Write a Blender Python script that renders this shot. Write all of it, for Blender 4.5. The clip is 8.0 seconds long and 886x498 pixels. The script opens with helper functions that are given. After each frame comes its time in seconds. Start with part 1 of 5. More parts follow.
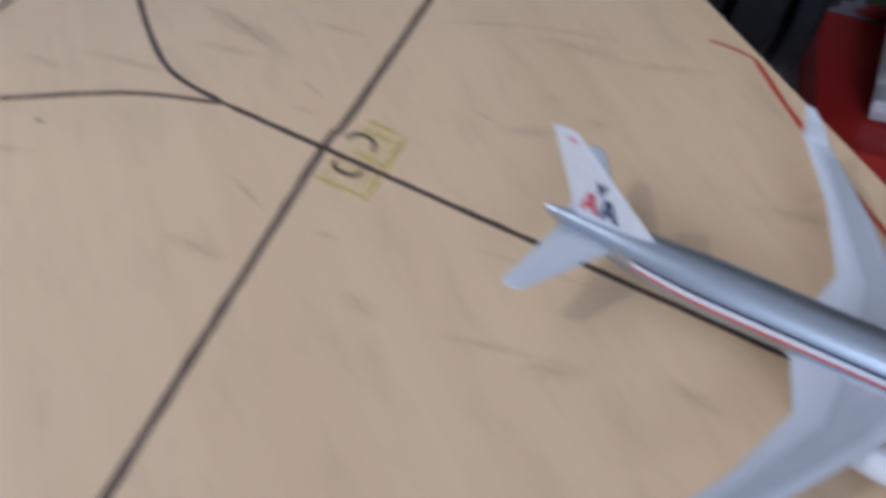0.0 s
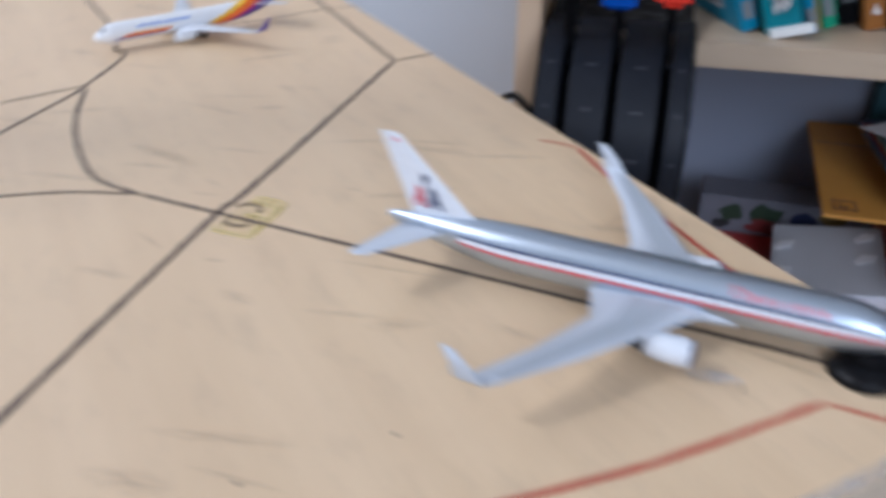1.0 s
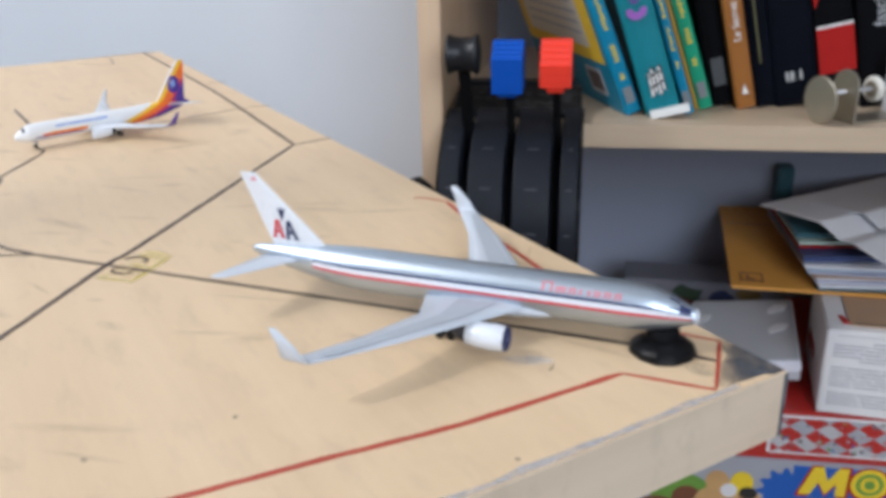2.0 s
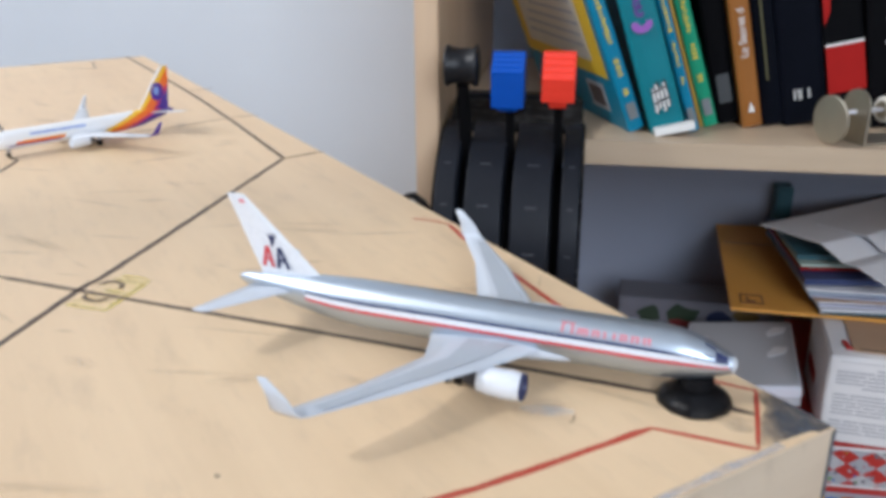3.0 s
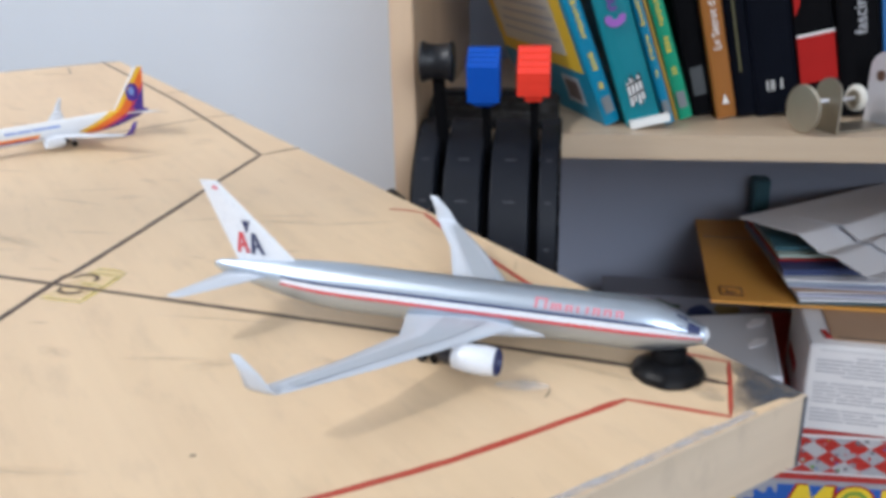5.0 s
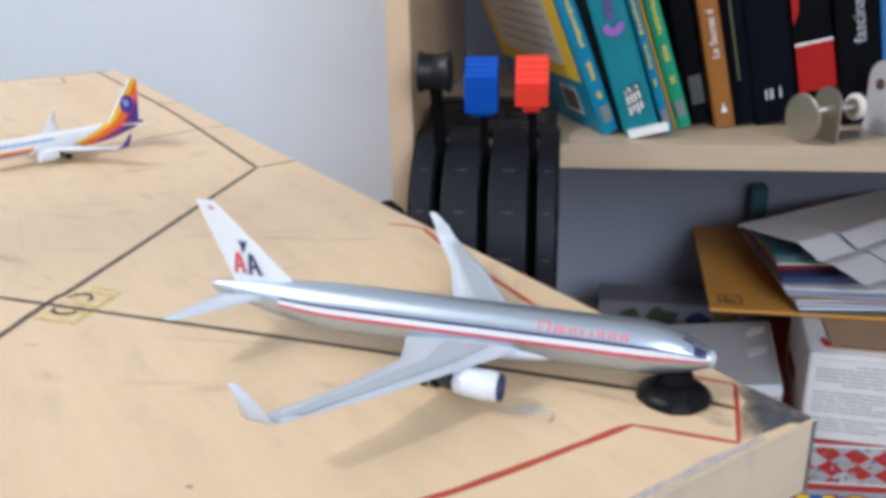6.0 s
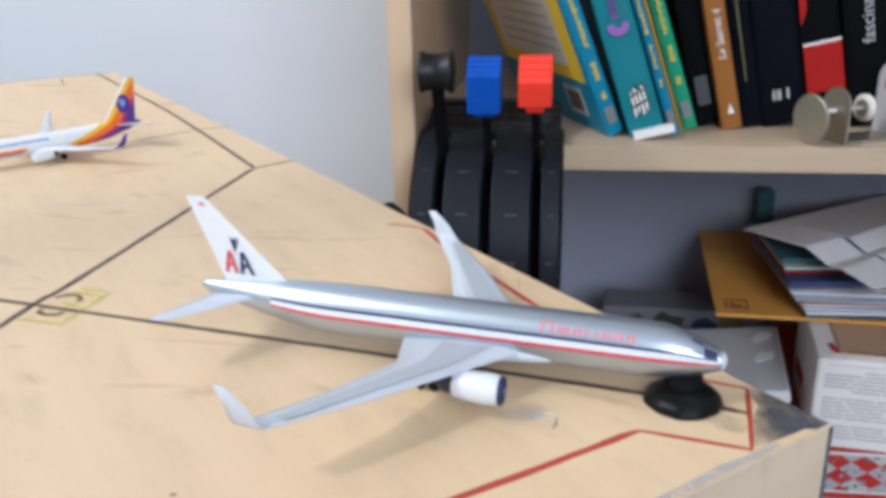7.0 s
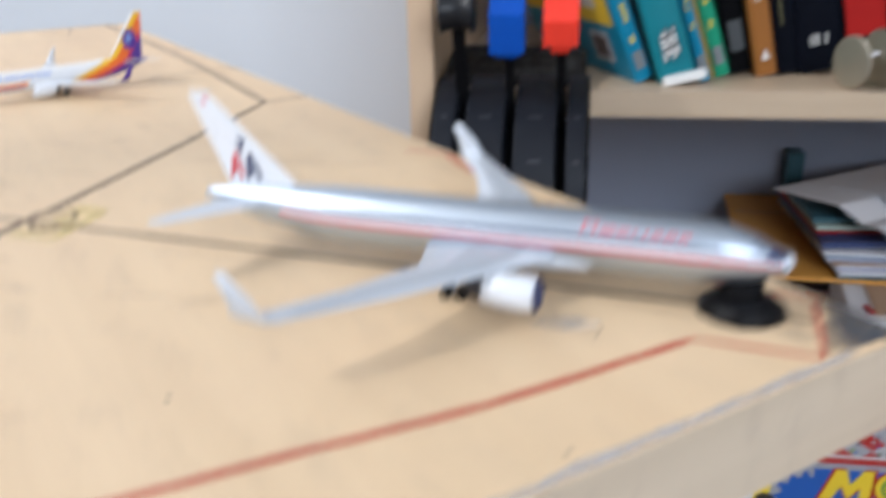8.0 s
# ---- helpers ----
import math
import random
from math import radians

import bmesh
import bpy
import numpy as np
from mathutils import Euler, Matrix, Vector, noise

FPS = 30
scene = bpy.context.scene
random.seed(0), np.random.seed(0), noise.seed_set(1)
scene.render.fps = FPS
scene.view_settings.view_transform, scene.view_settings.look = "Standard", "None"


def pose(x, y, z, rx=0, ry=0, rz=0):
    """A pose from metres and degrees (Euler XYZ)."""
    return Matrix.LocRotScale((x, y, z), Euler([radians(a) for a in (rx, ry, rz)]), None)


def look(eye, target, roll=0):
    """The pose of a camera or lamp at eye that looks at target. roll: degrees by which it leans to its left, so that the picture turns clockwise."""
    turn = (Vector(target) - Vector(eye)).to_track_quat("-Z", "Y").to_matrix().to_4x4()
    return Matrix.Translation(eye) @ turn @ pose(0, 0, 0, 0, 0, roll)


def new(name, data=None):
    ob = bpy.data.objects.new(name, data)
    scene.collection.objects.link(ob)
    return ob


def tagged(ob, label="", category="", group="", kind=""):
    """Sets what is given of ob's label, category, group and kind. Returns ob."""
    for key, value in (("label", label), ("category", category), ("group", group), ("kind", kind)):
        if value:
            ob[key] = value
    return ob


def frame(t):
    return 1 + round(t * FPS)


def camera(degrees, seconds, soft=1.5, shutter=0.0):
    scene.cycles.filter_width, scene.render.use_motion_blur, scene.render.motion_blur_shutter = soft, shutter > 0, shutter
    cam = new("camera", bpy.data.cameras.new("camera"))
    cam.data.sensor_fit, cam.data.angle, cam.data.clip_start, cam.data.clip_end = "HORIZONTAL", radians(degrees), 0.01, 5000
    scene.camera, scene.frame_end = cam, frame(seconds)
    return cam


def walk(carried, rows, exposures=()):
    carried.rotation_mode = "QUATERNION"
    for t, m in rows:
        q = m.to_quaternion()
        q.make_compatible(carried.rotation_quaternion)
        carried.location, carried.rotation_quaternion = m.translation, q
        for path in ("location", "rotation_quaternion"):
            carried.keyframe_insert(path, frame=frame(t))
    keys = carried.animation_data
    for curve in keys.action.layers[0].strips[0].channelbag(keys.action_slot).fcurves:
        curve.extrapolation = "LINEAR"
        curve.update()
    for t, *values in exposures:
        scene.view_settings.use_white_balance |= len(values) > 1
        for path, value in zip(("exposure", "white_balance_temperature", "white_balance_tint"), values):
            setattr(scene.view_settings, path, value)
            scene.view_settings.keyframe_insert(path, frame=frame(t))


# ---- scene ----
# ---------------------------------------------------------------- camera
cam = camera(54.17, 8.0, soft=4.2, shutter=1.0)
PATH = [
    (0.00, pose(-0.0989, -0.1287, 0.1605, 38.43, -3.30, 28.78)),
    (0.10, pose(-0.0949, -0.1286, 0.1593, 37.89, -3.71, 28.54)),
    (0.20, pose(-0.0915, -0.1262, 0.1610, 36.72, -3.94, 28.28)),
    (0.40, pose(-0.0728, -0.1366, 0.1693, 40.30, -1.97, 27.35)),
    (0.50, pose(-0.0616, -0.1454, 0.1644, 42.44, -0.39, 27.88)),
    (0.70, pose(-0.0488, -0.1673, 0.1470, 47.92, -0.52, 26.50)),
    (1.00, pose(-0.0319, -0.1894, 0.1266, 59.98, -0.49, 24.48)),
    (1.20, pose(-0.0104, -0.1873, 0.1176, 61.10, 2.18, 22.86)),
    (1.40, pose(0.0044, -0.1947, 0.1175, 63.46, 2.77, 22.24)),
    (1.50, pose(0.0109, -0.1974, 0.1232, 65.24, 2.37, 21.41)),
    (1.60, pose(0.0176, -0.1994, 0.1235, 66.32, 2.83, 21.57)),
    (1.70, pose(0.0195, -0.2032, 0.1216, 66.92, 2.70, 20.99)),
    (2.00, pose(0.0147, -0.2113, 0.1119, 68.31, 1.42, 21.32)),
    (2.20, pose(0.0137, -0.2111, 0.1092, 68.53, 0.72, 21.45)),
    (3.30, pose(-0.0025, -0.1868, 0.1095, 68.95, 0.55, 20.19)),
    (3.50, pose(0.0012, -0.1895, 0.1069, 68.90, 1.11, 19.74)),
    (4.00, pose(0.0066, -0.2005, 0.1063, 69.13, 0.91, 19.66)),
    (4.50, pose(0.0080, -0.1998, 0.1043, 69.52, 0.97, 19.17)),
    (4.70, pose(0.0056, -0.1975, 0.1032, 69.37, 1.01, 19.26)),
    (5.80, pose(0.0025, -0.1879, 0.1050, 69.33, 1.16, 19.12)),
    (6.00, pose(0.0011, -0.1889, 0.1060, 69.58, 1.14, 18.94)),
    (6.50, pose(-0.0056, -0.1879, 0.1035, 69.93, 1.16, 19.44)),
    (7.00, pose(-0.0002, -0.1815, 0.1010, 70.01, 1.18, 19.21)),
    (7.40, pose(-0.0078, -0.1762, 0.0891, 69.31, 1.43, 18.58)),
    (7.50, pose(-0.0091, -0.1796, 0.0923, 68.88, 0.55, 18.10)),
    (7.60, pose(-0.0063, -0.1768, 0.0925, 69.33, 1.13, 18.60)),
    (7.80, pose(-0.0065, -0.1756, 0.0883, 69.07, 1.21, 18.85)),
    (7.90, pose(-0.0059, -0.1716, 0.0837, 68.97, 1.31, 19.61)),
    (8.00, pose(-0.0079, -0.1698, 0.0763, 68.82, 1.24, 20.21)),
]
walk(cam, PATH, exposures=[(0.0, -0.93, 5800, 15), (0.5, -0.72, 6050, 18), (1.0, -0.48, 5800, 13), (1.5, -0.42, 5950, 12), (2.0, -0.18, 6270, 10), (4.5, -0.12, 6300, 10), (6.5, -0.07, 6250, 10), (8.0, -0.04, 6320, 10)])

# ---------------------------------------------------------------- light
world = bpy.data.worlds.new("sky")
scene.world = world
world.use_nodes = True
wn = world.node_tree.nodes
sky = wn.new("ShaderNodeTexSky")
sky.sky_type = "NISHITA"
sky.sun_disc = False
sky.sun_elevation = radians(43.6)
sky.sun_rotation = radians(250)
world.node_tree.links.new(sky.outputs[0], wn["Background"].inputs[0])
wn["Background"].inputs[1].default_value = 0.12

# frame of the shelf unit and the room: s along the shelf's front, d into it, z up
SHELF = pose(-0.103, 0.3345, 0.0, 0, 0, 11.6)
FLOOR_Z = -0.76


def area(name, m, sx, sy, power, colour):
    lamp = bpy.data.lights.new(name, "AREA")
    lamp.shape, lamp.size, lamp.size_y, lamp.energy, lamp.color = "RECTANGLE", sx, sy, power, colour
    ob = new(name, lamp)
    ob.matrix_world = m
    return ob


# daylight through the window in the left wall, and through the one behind the camera
area("window_daylight", SHELF @ look((-1.12, -0.35, 0.80), (-0.25, 0.02, 0.12)), 1.0, 0.9, 10, (0.93, 0.96, 1.0))
area("rear_window_daylight", SHELF @ look((0.80, -2.35, 0.95), (0.0, 0.0, -0.1)), 1.2, 1.1, 45, (0.86, 0.92, 1.0))
# hazy sun through the left window
sun = bpy.data.lights.new("sun", "SUN")
sun.energy, sun.angle, sun.color = 1.05, radians(3.5), (1.0, 0.96, 0.90)
sun_ob = new("sun", sun)
sun_ob.matrix_world = look((-0.85, -0.62, 1.0), (0, 0, 0))

# ---------------------------------------------------------------- materials


def material(name):
    m = bpy.data.materials.new(name)
    m.use_nodes = True
    nt = m.node_tree
    return m, nt, nt.nodes["Principled BSDF"]


def node(nt, kind, **inputs):
    n = nt.nodes.new(kind)
    for k, v in inputs.items():
        n.inputs[k.replace("_", " ")].default_value = v
    return n


def ramp(nt, source, stops, hard=False):
    r = nt.nodes.new("ShaderNodeValToRGB")
    r.color_ramp.interpolation = "CONSTANT" if hard else "LINEAR"
    el = r.color_ramp.elements
    while len(el) < len(stops):
        el.new(0.5)
    for e, (p, c) in zip(el, stops):
        e.position, e.color = p, (*c, 1)
    nt.links.new(source, r.inputs[0])
    return r


def mix(nt, fac, a, b, mode="MIX"):
    m = nt.nodes.new("ShaderNodeMix")
    m.data_type, m.blend_type = "RGBA", mode
    for socket, value in ((m.inputs[0], fac), (m.inputs[6], a), (m.inputs[7], b)):
        if isinstance(value, bpy.types.NodeSocket):
            nt.links.new(value, socket)
        elif isinstance(value, tuple):
            socket.default_value = (*value, 1)
        else:
            socket.default_value = value
    return m.outputs[2]


def coords(nt, scale=(1, 1, 1), turn=0.0):
    t = nt.nodes.new("ShaderNodeTexCoord")
    m = nt.nodes.new("ShaderNodeMapping")
    m.inputs["Scale"].default_value = scale
    m.inputs["Rotation"].default_value = (0, 0, turn)
    nt.links.new(t.outputs["Object"], m.inputs[0])
    return m.outputs[0]


def noise_tex(nt, vec, scale, detail=4.0, rough=0.6):
    n = node(nt, "ShaderNodeTexNoise", Scale=scale, Detail=detail, Roughness=rough)
    nt.links.new(vec, n.inputs["Vector"])
    return n.outputs["Fac"]


def bump(nt, b, height, strength, distance):
    n = node(nt, "ShaderNodeBump", Strength=strength, Distance=distance)
    nt.links.new(height, n.inputs["Height"])
    nt.links.new(n.outputs[0], b.inputs["Normal"])


def plain(name, colour, rough=0.5, metal=0.0, vary=0.12, size=0.01, relief=0.15, coat=0.0):
    """A surface with mottling at two scales and a fine relief; size is the grain's length in metres."""
    m, nt, b = material(name)
    v = coords(nt)
    coarse = noise_tex(nt, v, 0.25 / size, 3)
    fine = noise_tex(nt, v, 2.0 / size, 5)
    dark = tuple(c * (1 - vary) for c in colour)
    light = tuple(min(1, c * (1 + vary)) for c in colour)
    c = mix(nt, coarse, dark, light)
    c = mix(nt, mix(nt, 0.35, coarse, fine), c, colour) if vary > 0.3 else c
    nt.links.new(c, b.inputs["Base Color"])
    r = nt.nodes.new("ShaderNodeMapRange")
    r.inputs[3].default_value, r.inputs[4].default_value = max(0.02, rough * 0.8), min(1, rough * 1.2)
    nt.links.new(fine, r.inputs[0])
    nt.links.new(r.outputs[0], b.inputs["Roughness"])
    b.inputs["Metallic"].default_value = metal
    b.inputs["Coat Weight"].default_value = coat
    if relief:
        bump(nt, b, fine, relief, size * 0.05)
    return m


def timber(name, light, dark, along=0, smudge=0.0, scale=1.0, rough=0.5):
    """Pale wood with its grain along one axis; smudge adds grey handling marks."""
    m, nt, b = material(name)
    st = [26.0, 26.0, 26.0]
    st[along] = 1.6
    v = coords(nt, tuple(s * scale for s in st))
    wide = noise_tex(nt, v, 2.2, 4, 0.55)
    thin = noise_tex(nt, v, 11.0, 6, 0.7)
    c = ramp(nt, wide, [(0.3, dark), (0.72, light)]).outputs[0]
    c = mix(nt, 0.14, c, ramp(nt, thin, [(0.35, tuple(x * 0.8 for x in dark)), (0.7, light)]).outputs[0])
    if smudge:
        w = coords(nt)
        blot = noise_tex(nt, w, 9.0, 6, 0.65)
        streak = noise_tex(nt, coords(nt, (34, 120, 60), -1.0), 1.0, 4, 0.65)
        fac = mix(nt, 0.62, ramp(nt, blot, [(0.50, (0, 0, 0)), (0.75, (1, 1, 1))]).outputs[0],
                  ramp(nt, streak, [(0.52, (0, 0, 0)), (0.80, (1, 1, 1))]).outputs[0])
        f = nt.nodes.new("ShaderNodeMath")
        f.operation = "MULTIPLY"
        f.inputs[1].default_value = smudge
        nt.links.new(fac, f.inputs[0])
        c = mix(nt, f.outputs[0], c, (0.20, 0.16, 0.13))
        warm = noise_tex(nt, w, 3.0, 3)
        c = mix(nt, ramp(nt, warm, [(0.4, (0, 0, 0)), (0.7, (0.35, 0.35, 0.35))]).outputs[0], c, (0.62, 0.43, 0.29))
    nt.links.new(c, b.inputs["Base Color"])
    b.inputs["Roughness"].default_value = rough
    bump(nt, b, thin, 0.12, 0.0003)
    return m


def banded(name, axis_mix, stops, rough=0.3, metal=0.0, span=(0.0, 1.0)):
    """Hard colour bands along a direction of the object's own space: axis_mix weighs x, y, z; span maps to 0..1."""
    m, nt, b = material(name)
    t = nt.nodes.new("ShaderNodeTexCoord")
    d = nt.nodes.new("ShaderNodeVectorMath")
    d.operation = "DOT_PRODUCT"
    d.inputs[1].default_value = axis_mix
    nt.links.new(t.outputs["Object"], d.inputs[0])
    r = nt.nodes.new("ShaderNodeMapRange")
    r.inputs[1].default_value, r.inputs[2].default_value = span
    nt.links.new(d.outputs["Value"], r.inputs[0])
    c = ramp(nt, r.outputs[0], stops, True).outputs[0]
    grime = noise_tex(nt, coords(nt), 300.0, 4)
    c = mix(nt, ramp(nt, grime, [(0.4, (0, 0, 0)), (0.9, (0.12, 0.12, 0.12))]).outputs[0], c, (0.3, 0.3, 0.3))
    nt.links.new(c, b.inputs["Base Color"])
    b.inputs["Roughness"].default_value, b.inputs["Metallic"].default_value = rough, metal
    return m


PLY = timber("birch_plywood_face", (0.76, 0.575, 0.372), (0.665, 0.487, 0.303), 0, 0.34, 0.6, 0.5)
PLY_EDGE = timber("edge_banding", (0.66, 0.55, 0.42), (0.58, 0.48, 0.36), 1, 0.35, 1.0, 0.55)
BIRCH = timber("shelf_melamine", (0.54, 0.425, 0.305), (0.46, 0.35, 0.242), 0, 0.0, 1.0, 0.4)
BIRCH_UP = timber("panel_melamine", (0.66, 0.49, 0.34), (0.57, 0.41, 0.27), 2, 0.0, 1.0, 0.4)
WALL = plain("painted_plaster", (0.60, 0.635, 0.68), 0.85, 0, 0.03, 0.02, 0.25)
CEIL = plain("ceiling_paint", (0.80, 0.80, 0.80), 0.9, 0, 0.03, 0.03, 0.2)
FLOOR = timber("floor_boards", (0.36, 0.24, 0.14), (0.26, 0.17, 0.10), 0, 0.2, 1.0, 0.45)
BACKING = plain("shelf_backing", (0.285, 0.315, 0.40), 0.7, 0, 0.05, 0.03, 0.1)
MARKER = plain("black_marker_ink", (0.080, 0.053, 0.043), 0.6, 0, 0.5, 0.004, 0.0)
MARKER_RED = plain("red_marker_ink", (0.44, 0.060, 0.036), 0.5, 0, 0.35, 0.004, 0.0)
PENCIL = plain("faint_pencil", (0.28, 0.21, 0.15), 0.6, 0, 0.4, 0.003, 0.0)


def smear(name, colour, size, lo, hi, reach=None, top=1.0):
    """A thin film that lets the wood show through in patches."""
    m, nt, b = material(name)
    b.inputs["Base Color"].default_value = (*colour, 1)
    b.inputs["Roughness"].default_value = 0.7
    n = noise_tex(nt, coords(nt), 1 / size, 5, 0.65)
    a = ramp(nt, n, [(lo, (0, 0, 0)), (min(hi, 1.0), (top,) * 3)]).outputs[0]
    if reach:
        t = nt.nodes.new("ShaderNodeTexCoord")
        d = nt.nodes.new("ShaderNodeVectorMath")
        d.operation = "LENGTH"
        nt.links.new(t.outputs["Object"], d.inputs[0])
        fade = ramp(nt, d.outputs["Value"], [(reach * 0.35, (1, 1, 1)), (reach, (0, 0, 0))]).outputs[0]
        a = mix(nt, 1.0, a, fade, "MULTIPLY")
    nt.links.new(a, b.inputs["Alpha"])
    return m




def smudge_film(name, colour, strength):
    """A rubbed mark that fades out to its own edge, on a disc of radius one."""
    m, nt, b = material(name)
    b.inputs["Base Color"].default_value = (*colour, 1)
    b.inputs["Roughness"].default_value = 0.65
    t = nt.nodes.new("ShaderNodeTexCoord")
    d = nt.nodes.new("ShaderNodeVectorMath")
    d.operation = "LENGTH"
    nt.links.new(t.outputs["Object"], d.inputs[0])
    fade = ramp(nt, d.outputs["Value"], [(0.15, (strength,) * 3), (0.95, (0, 0, 0))]).outputs[0]
    info = nt.nodes.new("ShaderNodeObjectInfo")
    add = nt.nodes.new("ShaderNodeVectorMath")
    add.operation = "ADD"
    nt.links.new(t.outputs["Object"], add.inputs[0])
    nt.links.new(info.outputs["Location"], add.inputs[1])
    n = noise_tex(nt, add.outputs[0], 2.6, 4, 0.65)
    nt.links.new(mix(nt, 1.0, fade, ramp(nt, n, [(0.36, (0, 0, 0)), (0.62, (1, 1, 1))]).outputs[0], "MULTIPLY"), b.inputs["Alpha"])
    return m


SMUDGE = smudge_film("soft_smudge", (0.34, 0.26, 0.19), 0.26)
SMUDGE_DARK = smudge_film("dark_smudge", (0.20, 0.155, 0.12), 0.32)
GREY_RUB = smear("rubbed_graphite", (0.075, 0.085, 0.105), 0.0090, 0.24, 0.62, 0.0215)
PALE_RUB = smear("pale_worn_edge", (0.54, 0.54, 0.56), 0.008, 0.25, 1.25)
YELLOW_INK = smear("yellow_highlighter", (0.80, 0.68, 0.16), 0.0045, 0.28, 0.75, None, 0.40)
YELLOW_WASH = smear("yellow_wash", (0.76, 0.65, 0.20), 0.006, 0.30, 0.75, None, 0.13)
PALE_FILM = smear("pale_film", (0.92, 0.92, 0.93), 0.004, 0.25, 0.80, None, 0.32)
FAINT_RUB = smear("faint_graphite", (0.26, 0.235, 0.22), 0.008, 0.42, 0.85, None, 0.35)
WHITE_PAINT = plain("white_model_enamel", (0.68, 0.71, 0.76), 0.28, 0, 0.03, 0.003, 0.03, 0.3)
GREY_PAINT = plain("grey_model_enamel", (0.40, 0.44, 0.49), 0.35, 0, 0.05, 0.004, 0.03, 0.2)
WING_PAINT = plain("wing_grey_enamel", (0.52, 0.56, 0.62), 0.33, 0.0, 0.05, 0.004, 0.03, 0.2)
SILVER = plain("polished_silver", (0.49, 0.56, 0.645), 0.43, 0.92, 0.03, 0.012, 0.0)
silver_bsdf = SILVER.node_tree.nodes["Principled BSDF"]
SILVER.node_tree.links.remove(silver_bsdf.inputs["Roughness"].links[0])
silver_bsdf.inputs["Roughness"].default_value = 0.38
NAVY = plain("navy_enamel", (0.02, 0.03, 0.10), 0.3, 0, 0.1, 0.003, 0.0)
RED_ENAMEL = plain("red_enamel", (0.56, 0.065, 0.08), 0.3, 0, 0.1, 0.003, 0.0)
PALE_RED = plain("pale_red_enamel", (0.66, 0.21, 0.26), 0.35, 0, 0.1, 0.002, 0.0)
DARK_METAL = plain("dark_gunmetal", (0.05, 0.05, 0.06), 0.4, 0.6, 0.2, 0.002, 0.05)
TYRE = plain("black_rubber", (0.005, 0.005, 0.006), 0.34, 0, 0.3, 0.003, 0.05)
BLACK_PLASTIC = plain("black_moulded_plastic", (0.010, 0.011, 0.014), 0.38, 0, 0.25, 0.004, 0.25)
DUSTY_BLACK = plain("dusty_black_plastic", (0.0085, 0.0105, 0.016), 0.46, 0, 0.8, 0.012, 0.3)
DUST_TOP, dust_nt, dust_b = material("black_plastic_with_dust")
dust_fac = noise_tex(dust_nt, coords(dust_nt, (1, 2.2, 1)), 120.0, 5, 0.65)
dust_nt.links.new(ramp(dust_nt, dust_fac, [(0.47, (0.006, 0.006, 0.007)), (0.72, (0.050, 0.052, 0.055))]).outputs[0], dust_b.inputs["Base Color"])
dust_b.inputs["Roughness"].default_value, dust_b.inputs["Specular IOR Level"].default_value = 0.6, 0.2
SLOT_BLACK = plain("slot_black", (0.004, 0.004, 0.005), 0.7, 0, 0.2, 0.004, 0.1)
BLUE_KNOB = plain("blue_knob_plastic", (0.002, 0.070, 0.40), 0.38, 0, 0.08, 0.005, 0.1)
RED_KNOB = plain("red_knob_plastic", (0.80, 0.045, 0.025), 0.38, 0, 0.08, 0.005, 0.1)
for m_, level in ((TYRE, 0.16), (BLACK_PLASTIC, 0.3), (DUSTY_BLACK, 0.22), (SLOT_BLACK, 0.1), (BLUE_KNOB, 0.25), (RED_KNOB, 0.3)):
    m_.node_tree.nodes["Principled BSDF"].inputs["Specular IOR Level"].default_value = level


# ---------------------------------------------------------------- shaping helpers


def holder(name, m=None, label="", category="", group="", kind=""):
    ob = new(name)
    ob.empty_display_size = 0.02
    if m is not None:
        ob.matrix_world = m
    return tagged(ob, label, category, group, kind)


def part(name, bm, mat, parent=None, label="", smooth=False, m=None):
    me = bpy.data.meshes.new(name)
    bmesh.ops.recalc_face_normals(bm, faces=bm.faces)
    bm.to_mesh(me)
    bm.free()
    for k in (mat if isinstance(mat, (list, tuple)) else [mat]):
        me.materials.append(k)
    if smooth:
        for p in me.polygons:
            p.use_smooth = True
    ob = new(name, me)
    if parent:
        ob.parent = parent
    if m is not None:
        ob.matrix_basis = m
    return tagged(ob, label)


def add_box(bm, x0, x1, y0, y1, z0, z1, bevel=0.0, seg=2, m=None, mi=0):
    r = bmesh.ops.create_cube(bm, size=1)
    vs = r["verts"]
    for v in vs:
        v.co = Vector((x0 + (v.co.x + 0.5) * (x1 - x0), y0 + (v.co.y + 0.5) * (y1 - y0), z0 + (v.co.z + 0.5) * (z1 - z0)))
    if m is not None:
        bmesh.ops.transform(bm, matrix=m, verts=vs)
    fs = {f for v in vs for f in v.link_faces}
    for f in fs:
        f.material_index = mi
    if bevel:
        es = list({e for v in vs for e in v.link_edges})
        bmesh.ops.bevel(bm, geom=es, offset=bevel, segments=seg, affect="EDGES", clamp_overlap=True)
    return bm


def box(*a, **k):
    return add_box(bmesh.new(), *a, **k)


def add_prism(bm, outline, z0, z1, m=None, mi=0):
    """An outline in x, y drawn up from z0 to z1."""
    lo = [bm.verts.new((x, y, z0)) for x, y in outline]
    hi = [bm.verts.new((x, y, z1)) for x, y in outline]
    fs = [bm.faces.new(lo[::-1]), bm.faces.new(hi)]
    n = len(lo)
    for i in range(n):
        fs.append(bm.faces.new((lo[i], lo[(i + 1) % n], hi[(i + 1) % n], hi[i])))
    for f in fs:
        f.material_index = mi
    if m is not None:
        bmesh.ops.transform(bm, matrix=m, verts=lo + hi)
    return bm


